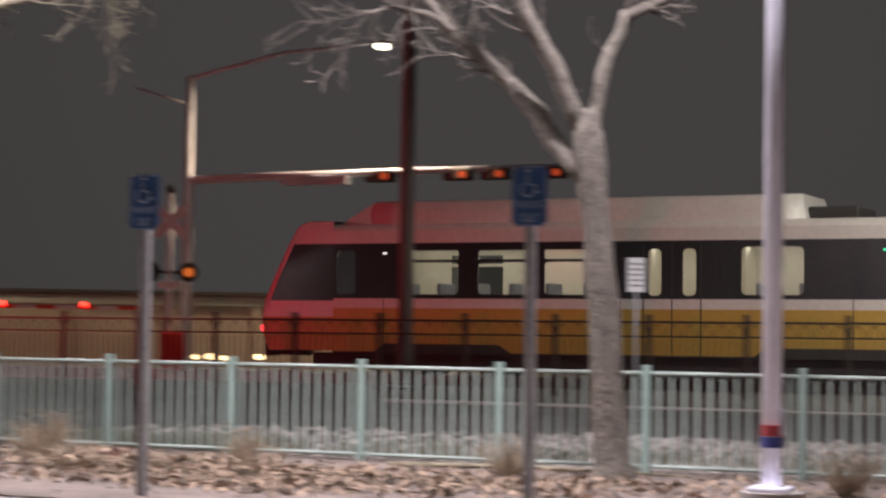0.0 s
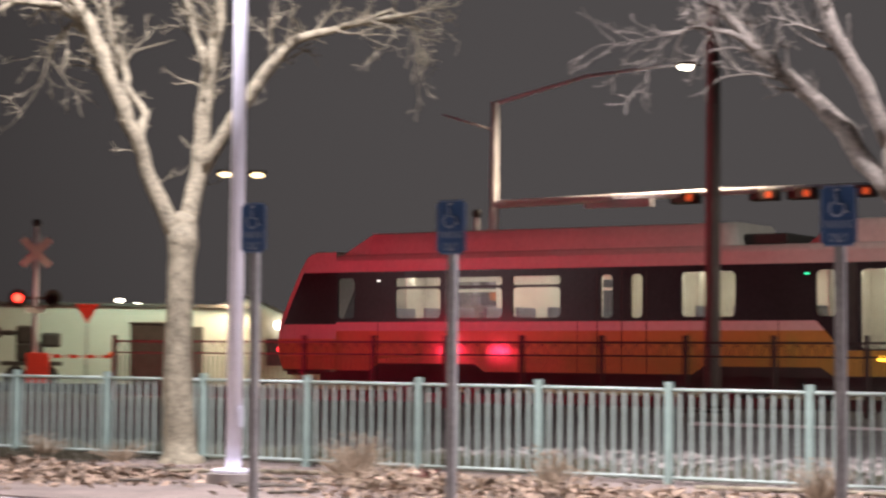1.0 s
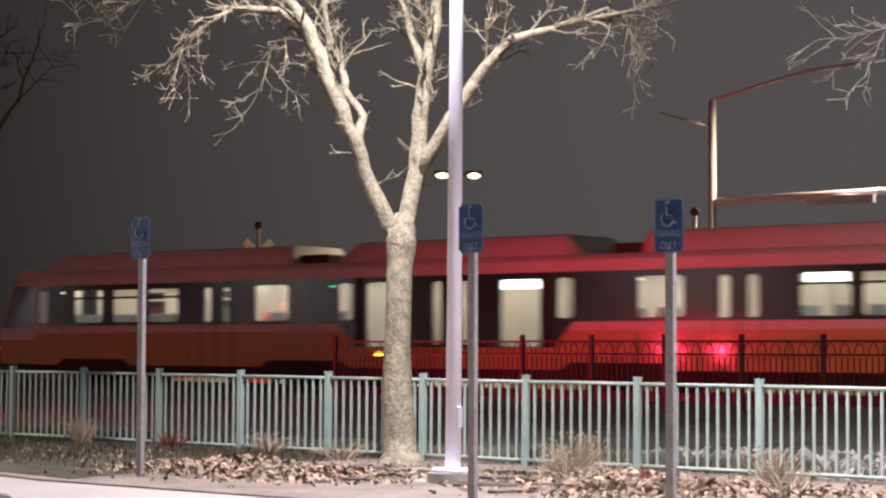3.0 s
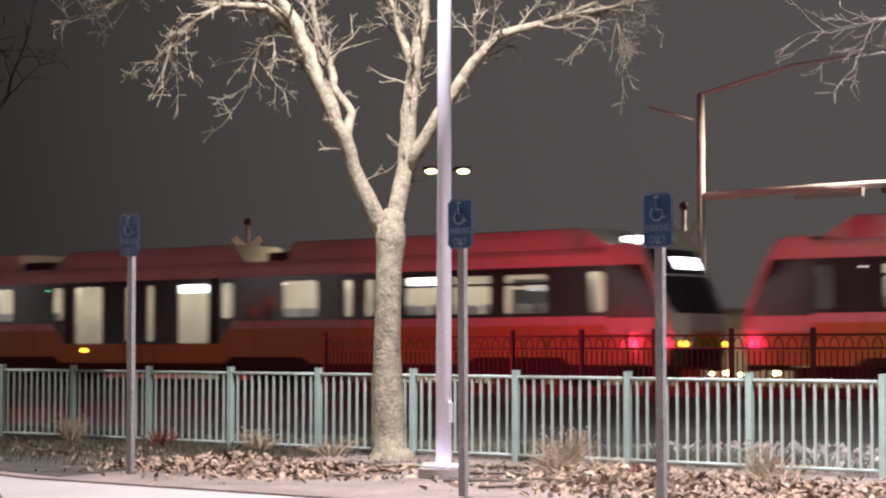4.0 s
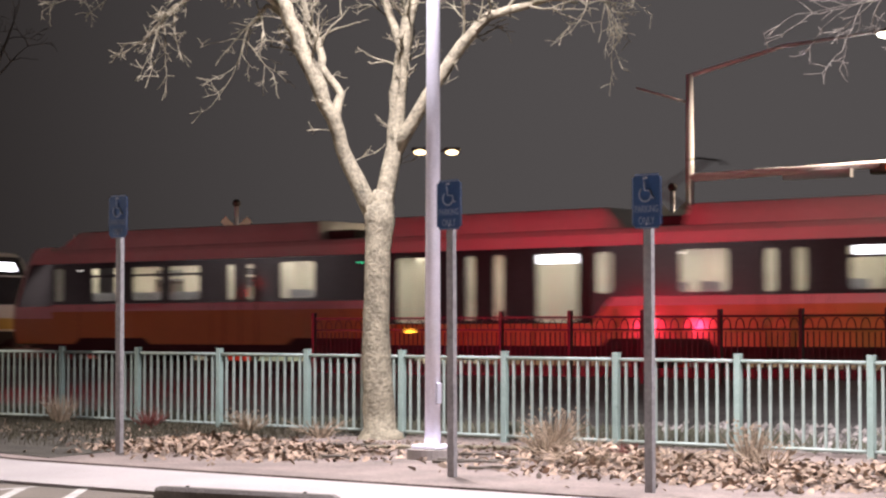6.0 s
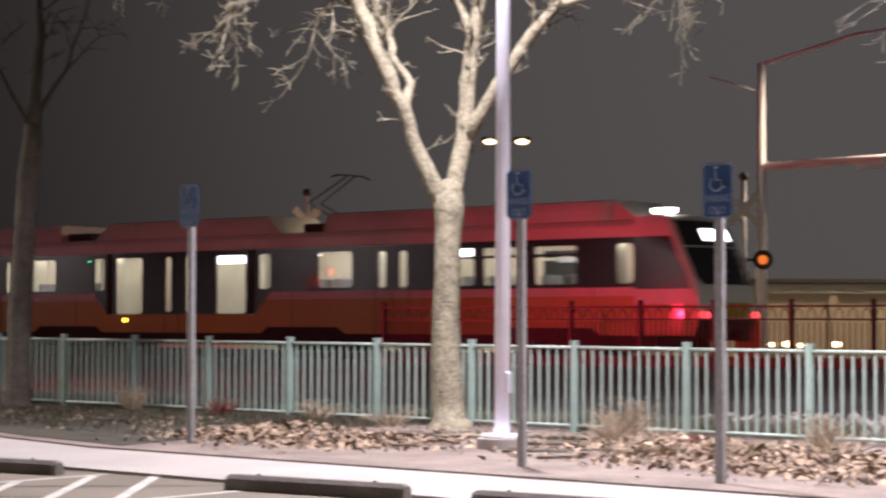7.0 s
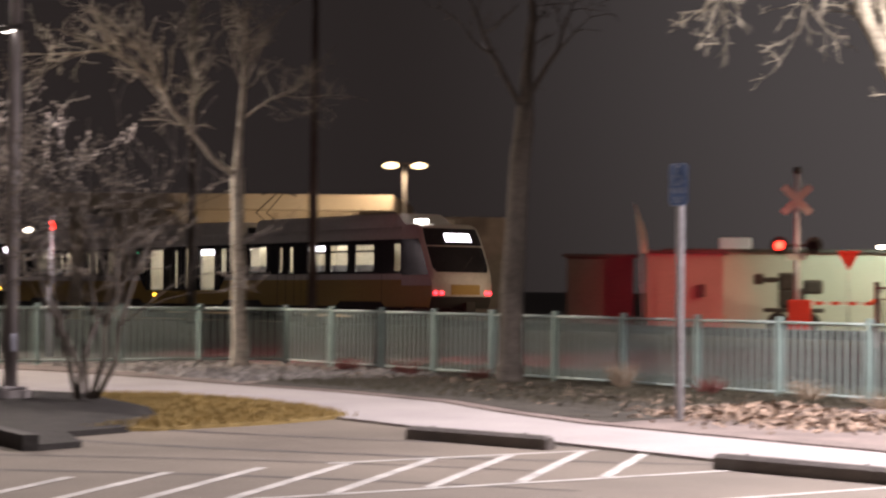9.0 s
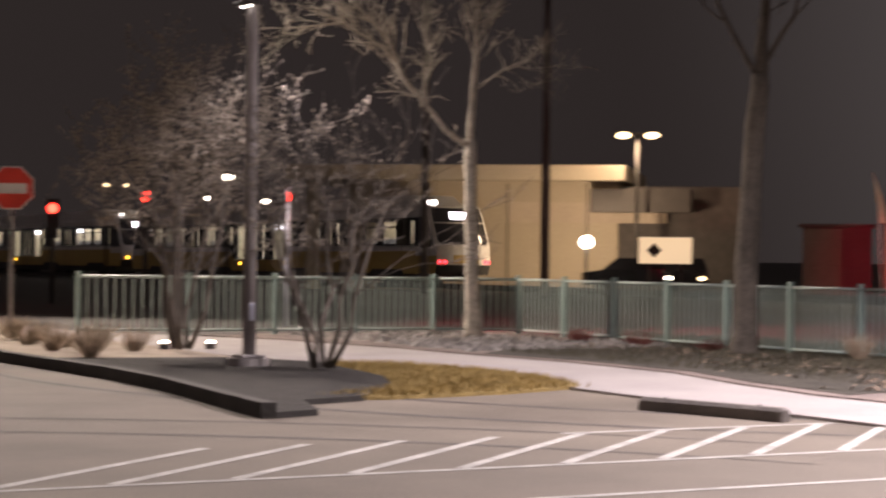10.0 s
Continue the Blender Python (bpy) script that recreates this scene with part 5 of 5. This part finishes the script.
part("lamp_head", box(bmesh.new(), 4.8, 5.5, 2.4, 2.9, 9.83, 9.95, 0.04), DARKSTEEL, m)
part("lamp_glass", ball(bmesh.new(), (5.1, 2.6, 9.81), 0.2, 1.2, 1.0, 0.6), GLOW_WHITE, m)
bm = bmesh.new()
tube(bm, [(0, 0, 7.9), (-1.5, -0.6, 8.4)], [0.04, 0.03], 6)
part("bracket", bm, STEEL, m)
part("name_sign", box(bmesh.new(), 2.4, 4.6, 1.3, 1.5, 5.55, 5.8), STEEL, m)
for f in (0.42, 0.59, 0.67, 0.795):
    x, y = 12.5 * f, 5.5 * f
    h = part("signal_head", box(bmesh.new(), x - 0.45, x + 0.45, y - 0.2, y + 0.2, 5.45 + 0.5 * f, 5.8 + 0.5 * f, 0.05), DARKSTEEL, m)
    # lens glow added in place of the red light caught by the housing
    part("lens", disc(bmesh.new(), (x + 0.2, y - 0.21, 5.62 + 0.5 * f), 0.11, 0.05, "Y", 14), GLOW_ORANGE, h)


def twin_lamp(x, y, h, gap, label, glass, size=0.2):
    z = lie(x, y)
    p = empty("street_lamp", pose(x, y, z, 0, 0, facing(x, y)), label, "street lamp", "twin street lamps")
    bm = bmesh.new()
    tube(bm, [(0, 0, 0), (0, 0, h - z)], [0.1, 0.07], 10)
    part("pole", bm, BLACKIRON, p)
    part("crossarm", box(bmesh.new(), -gap / 2, gap / 2, -0.04, 0.04, h - z, h - z + 0.08), DARKSTEEL, p)
    for u in (-gap / 2, gap / 2):
        head = part("lamp_head", box(bmesh.new(), u - 0.3, u + 0.3, -0.25, 0.25, h - z, h - z + 0.14, 0.04), DARKSTEEL, p)
        part("lamp_glass", ball(bmesh.new(), (u, -0.15, h - z - 0.02), size, 1.2, 0.8, 0.55), glass, head)


twin_lamp(-43.8, 54.6, 7.6, 1.12, "twin-headed street lamp with warm light", GLOW_WARM, 0.19)
twin_lamp(-70.1, 48.0, 6.8, 1.2, "twin-headed street lamp with bright warm light", GLOW_WARM, 0.26)

# ---- buildings beyond the track ----


def house(name, x0, x1, y0, y1, h, mat, label, turn=0.0, cx=0.0, cy=0.0):
    z = 0.1
    b = empty(name, pose(cx, cy, z, 0, 0, turn), label, "building", "buildings")
    part("wall", box(bmesh.new(), x0, x1, y0, y1, -0.2, h - z), mat, b)
    part("roof", box(bmesh.new(), x0 - 0.15, x1 + 0.15, y0 - 0.15, y1 + 0.15, h - z + 0.004, h - z + 0.12), DARKSTEEL, b)
    return b


# low pale building under greenish light, seen square on
g = house("low_building", -9.0, 3.6, 0, 8, 3.0, STUCCO, "long low pale building under greenish light", 44, -48.5, 55.6)
part("roof_unit", box(bmesh.new(), -7.2, -6.0, 2, 3, 2.9, 3.5, 0.05), STEEL, g)
part("door", box(bmesh.new(), 0.55, 1.75, -0.06, -0.01, -0.1, 2.2), DARKSTEEL, g, "dark doorway")
for a, b in ((-8.4, -6.8), (-5.0, -3.6)):
    part("plinth", box(bmesh.new(), a, b, -0.05, -0.004, 0.0, 0.6), TAN, g)
t = house("low_building", -3.5, 14.0, 0, 8, 2.5, TAN, "long low tan building in warm half light", 35, -34.0, 50.6)
for k in range(6):
    part("pilaster", box(bmesh.new(), -3.2 + 2.6 * k, -3.0 + 2.6 * k, -0.06, -0.004, 0.0, 2.3), TAN, t)
part("fascia", box(bmesh.new(), -3.5, 14, -0.08, -0.004, 2.1, 2.35), STUCCO, t)
# small gabled shop with bright lamps
s = empty("gabled_shop", pose(-47.0, 58.6, 0.1, 0, 0, 38), "small gabled shop front in warm lamp light", "building", "buildings")
bm = bmesh.new()
for y in (0.0, 5.0):
    vs = [bm.verts.new((x, y, z)) for x, z in ((-2.0, -0.2), (2.2, -0.2), (2.2, 2.5), (0.2, 3.3), (-2.0, 2.5))]
    bm.faces.new(vs)
bm.verts.ensure_lookup_table()
for i in range(5):
    j = (i + 1) % 5
    bm.faces.new((bm.verts[i], bm.verts[j], bm.verts[5 + j], bm.verts[5 + i]))
bmesh.ops.recalc_face_normals(bm, faces=bm.faces)
part("wall", bm, STUCCO, s)
for a, b in (((-2.3, 2.42), (0.2, 3.42)), ((0.2, 3.42), (2.5, 2.42))):
    bm = bmesh.new()
    vs = [bm.verts.new((x, y, z + 0.02)) for (x, z), y in ((a, -0.4), (b, -0.4), (b, 5.2), (a, 5.2))]
    bm.faces.new(vs)
    bmesh.ops.solidify(bm, geom=bm.faces[:], thickness=0.08)
    part("roof", bm, WHITE, s)
part("door", box(bmesh.new(), -0.3, 0.6, -0.05, -0.004, -0.1, 2.0), DARKSTEEL, s)
part("window", box(bmesh.new(), 1.0, 1.9, -0.05, -0.004, 0.8, 1.8), BLACKBAND, s)
for x, z in ((-1.4, 2.3), (0.2, 2.6), (1.5, 2.3)):
    part("wall_lamp", ball(bmesh.new(), (x, -0.2, z), 0.16), GLOW_WHITE, s)

# cabin lit red by the crossing lamps; its neighbour's dimness is in the colour
cabin = house("equipment_cabin", 0.0, 2.7, 0, 2.6, 2.88, REDBRICK, "plain equipment cabin washed by red light", 47, -53.6, 47.15)
house("equipment_cabin", -2.5, -0.1, 0.6, 3.0, 2.75, material("dimmed_cladding", (0.13, 0.108, 0.10), 0.85, var=0.25, scale=0.6, fine=16), "plain equipment cabin beside the crossing, dimness put into its colour", 49, -54.2, 47.2)
part("meter_box", box(bmesh.new(), 1.8, 2.08, -0.14, -0.004, 1.25, 1.7, 0.012), DARKSTEEL, cabin)
part("door", box(bmesh.new(), 0.35, 1.25, -0.03, -0.004, -0.05, 2.1, 0.006), REDBRICK, cabin)
f = empty("feather_banner", pose(-52.1, 45.4, 0.1, 0, 0, 62), "pale feather banner on a thin curved pole", "banner")
bm = bmesh.new()
tube(bm, [(0.22, 0, 0), (0.12, 0, 2.8), (0.0, 0, 3.9), (-0.12, 0, 4.5)], [0.02, 0.018, 0.012, 0.008], 6)
part("pole", bm, STEEL, f)
bm = bmesh.new()
prev = None
for k in range(9):
    z = 2.75 + 1.7 * k / 8
    w = 0.3 * math.sin(0.5 + 2.3 * (1 - k / 8) * 0.62) * (1 - 0.8 * (k / 8) ** 2)
    x = 0.10 - 0.21 * (k / 8) ** 1.3
    row = [bm.verts.new((x, 0.03 * math.sin(k), z)), bm.verts.new((x + w, 0.05 * math.sin(k * 1.3), z))]
    if prev:
        bm.faces.new((prev[0], prev[1], row[1], row[0]))
    prev = row
bmesh.ops.solidify(bm, geom=bm.faces[:], thickness=0.01)
FABRIC = bpy.data.materials.new("thin_white_fabric")
FABRIC.use_nodes = True
_n, _l = FABRIC.node_tree.nodes, FABRIC.node_tree.links
_a, _b, _m = _n.new("ShaderNodeBsdfTranslucent"), _n.new("ShaderNodeBsdfDiffuse"), _n.new("ShaderNodeMixShader")
_a.inputs["Color"].default_value = _b.inputs["Color"].default_value = (0.85, 0.78, 0.74, 1)
_l.new(_a.outputs[0], _m.inputs[1])
_l.new(_b.outputs[0], _m.inputs[2])
_l.new(_m.outputs[0], _n["Material Output"].inputs["Surface"])
part("banner", bm, FABRIC, f)

# small loaded trailer and a relay cabinet by the crossing
RUSTY = material("weathered_machine_paint", (0.06, 0.05, 0.046), 0.7, var=0.4, scale=3, fine=30)
c = empty("relay_cabinet", pose(-42.3, 48.2, 0.1, 0, 0, 42), "tall grey-brown steel relay cabinet beside the crossing", "cabinet")
part("body", box(bmesh.new(), -0.58, 0.58, -0.35, 0.35, 0.12, 2.15, 0.02), RUSTY, c)
part("lid", box(bmesh.new(), -0.62, 0.62, -0.4, 0.4, 2.154, 2.22, 0.02), RUSTY, c)
part("plinth", box(bmesh.new(), -0.6, 0.6, -0.38, 0.38, -0.1, 0.116), CONCRETE, c)
for a, b in ((-0.55, -0.01), (0.01, 0.55)):
    part("door", box(bmesh.new(), a, b, -0.375, -0.354, 0.2, 2.08, 0.004), RUSTY, c)
m = empty("parked_trailer", pose(-50.2, 51.0, 0.1, 0, 0, 44), "small brown-grey trailer with an uneven load", "trailer")
part("bed", box(bmesh.new(), -1.0, 1.1, -0.5, 0.5, 0.75, 0.9, 0.03), RUSTY, m)
for x0, x1, z0, z1 in ((-1.35, -1.0, 1.72, 2.1), (-1.0, -0.5, 1.8, 1.98), (-0.5, 0.1, 1.5, 2.15), (-0.1, 0.45, 0.9, 1.6), (0.35, 1.05, 1.4, 1.9), (-0.5, 0.2, 0.9, 1.55)):
    part("load", box(bmesh.new(), x0, x1, -0.4, 0.4, z0, z1, 0.09), RUSTY, m)
for x in (-0.5, 0.6):
    part("wheel", disc(bmesh.new(), (x, -0.55, 0.38), 0.38, 0.25, "Y", 20), BLACKIRON, m)

# tall hall at the far left with an overhanging roof
h = empty("hall_building", pose(-74.2, 46.2, -0.2, 0, 0, 51), "tall beige hall with overhanging roof in warm light", "building", "buildings")
part("wall", box(bmesh.new(), -9.0, 3.0, 0.0, 10.0, 0, 5.1), BEIGE, h)
for k in range(4):
    part("wall_panel", box(bmesh.new(), -8.8 + 3.5 * k, -5.4 + 3.5 * k, -0.06, -0.004, 3.3, 4.2), TAN if k > 1 else BEIGE, h)
    part("joint", box(bmesh.new(), -8.88 + 3.5 * k, -8.82 + 3.5 * k, -0.03, -0.004, 0, 5.0), DARKSTEEL, h)
part("roof", box(bmesh.new(), -11.5, 3.4, -1.6, 10.5, 5.1, 5.75), BEIGE, h, "deep beige roof edge")
part("canopy", box(bmesh.new(), 1.9, 6.2, -1.2, -0.09, 3.75, 4.75, 0.03), DARKSTEEL, h, "dark boxed canopy")
part("wing", box(bmesh.new(), 3.004, 8.5, 0.3, 9.0, 0, 4.9), RUSTY, h, "low dark wing")
part("canopy_column", box(bmesh.new(), -10.6, -10.1, -1.3, -0.8, 0, 5.1), BEIGE, h)

w = empty("flood_lamp", pose(-66.9, 43.4, -0.05, 0, 0, 57), "bright warm flood lamp on a short post", "lamp")
bm = bmesh.new()
tube(bm, [(0, 0, 0), (0, 0, 2.1)], [0.05, 0.05], 8)
part("post", bm, DARKSTEEL, w)
part("lamp_glass", ball(bmesh.new(), (0, -0.1, 2.25), 0.26), GLOW_WHITE, w)
w = empty("road_sign", pose(-62.2, 43.9, -0.02, 0, 0, 55), "cream rectangular sign with added glow and a small dark diamond", "sign")
# the light on the plate is put in as its own glow
part("plate", box(bmesh.new(), -1.0, 1.0, -0.05, 0.0, 1.4, 2.4, 0.01), glow("self_glow_sign_panel", (1.0, 0.74, 0.46), 0.55), w)
bm = box(bmesh.new(), -0.2, 0.2, -0.06, -0.052, -0.2, 0.2)
bm.transform(Matrix.Translation((-0.42, 0, 1.9)) @ Matrix.Rotation(radians(45), 4, "Y"))
part("diamond", bm, DARKSTEEL, w)
for u in (-0.6, 0.6):
    part("post", box(bmesh.new(), u - 0.04, u + 0.04, 0.0, 0.06, 0, 1.42), DARKSTEEL, w)


def parked_car(x, y, turn, label, lit=None):
    c = empty("parked_car", pose(x, y, lie(x, y), 0, 0, turn), label, "car", "parked cars")
    bm = bmesh.new()
    prof = [(-2.2, 0.35), (-2.2, 0.85), (-1.4, 0.98), (-0.8, 1.45), (0.8, 1.45), (1.5, 1.0), (2.2, 0.9), (2.2, 0.35)]
    vs = loft(bm, [[Vector((u * (0.97 if abs(v) > 0.8 else 1), v * (0.78 if z > 1.3 else 1), z)) for u, z in prof] for v in (-0.86, -0.6, 0.6, 0.86)], True)
    bm.faces.new(vs[0])
    bm.faces.new(vs[-1][::-1])
    bmesh.ops.recalc_face_normals(bm, faces=bm.faces)
    for f in bm.faces:
        f.smooth = False
    part("body", bm, BLACKBAND, c)
    for u in (-1.4, 1.4):
        for v in (-0.8, 0.8):
            part("wheel", disc(bmesh.new(), (u, v, 0.32), 0.32, 0.2, "Y", 18), BLACKIRON, c)
    for v, mat in zip((-0.62, 0.62), lit or ()):
        part("lamp_glass", ball(bmesh.new(), (2.18, v, 0.68), 0.1, 0.6, 1.5, 0.7), mat, c)


# dark vehicles beyond the track, some with their lamps on
parked_car(-66.6, 45.6, 60, "dark parked car in shadow")
parked_car(-63.8, 46.0, -36, "dark car with lit front lamps beyond the fence", (GLOW_WHITE, GLOW_WARM))

# strings of small ground lamps and far street lights
for az, d, z, mat, r in ((31.2, 58, 0.68, GLOW_WARM, 0.08), (30.75, 58, 0.7, GLOW_WARM, 0.11), (30.4, 58, 0.66, GLOW_WARM, 0.08), (29.4, 58, 0.7, GLOW_WARM, 0.1), (28.7, 62, 0.75, GLOW_WARM, 0.08), (28.2, 62, 0.7, GLOW_WARM, 0.08)):
    x, y = -d * math.sin(radians(az)), d * math.cos(radians(az))
    p = empty("path_lamp", pose(x, y, lie(x, y)), "low path lamp with warm glow", "lamp", "path lamps")
    bm = bmesh.new()
    tube(bm, [(0, 0, 0), (0, 0, z - lie(x, y))], [0.03, 0.03], 6)
    part("post", bm, DARKSTEEL, p)
    part("glass", ball(bmesh.new(), (0, 0, z - lie(x, y)), r, 1.6, 1, 0.8), mat, p)
for az, d, h, mat, r in ((67.3, 80, 4.6, GLOW_WHITE, 0.22), (66.2, 110, 4.5, GLOW_WHITE, 0.22), (67.9, 110, 4.6, GLOW_WHITE, 0.18), (69.6, 120, 4.6, GLOW_WHITE, 0.18), (70.7, 120, 5.6, GLOW_WARM, 0.15), (70.2, 120, 5.6, GLOW_WARM, 0.15), (42.1, 90, 3.6, GLOW_WHITE, 0.14), (41.6, 90, 3.4, GLOW_WHITE, 0.18)):
    x, y = -d * math.sin(radians(az)), d * math.cos(radians(az))
    p = empty("far_street_lamp", pose(x, y, lie(x, y)), "distant street lamp with white light", "street lamp", "far street lamps")
    bm = bmesh.new()
    tube(bm, [(0, 0, 0), (0, 0, h - lie(x, y))], [0.08, 0.06], 6)
    part("pole", bm, DARKSTEEL, p)
    part("lamp_glass", ball(bmesh.new(), (0, 0, h - lie(x, y)), r, 1.5, 1, 0.6), mat, p)
# traffic lights at the road on the far left
for az, d, z in ((69.6, 60, 3.25), (72.2, 62, 2.9)):
    x, y = -d * math.sin(radians(az)), d * math.cos(radians(az))
    p = empty("traffic_light", pose(x, y, lie(x, y), 0, 0, az), "traffic light showing red on a dark pole", "traffic light", "traffic lights")
    bm = bmesh.new()
    tube(bm, [(0, 0, 0), (0, 0, z)], [0.08, 0.06], 8)
    part("pole", bm, DARKSTEEL, p)
    part("housing", box(bmesh.new(), -0.2, 0.2, -0.15, 0.1, z - 0.9, z + 0.3, 0.04), BLACKIRON, p)
    part("lens", disc(bmesh.new(), (0, -0.16, z), 0.15, 0.05, "Y", 16), GLOW_RED, p)

motions()
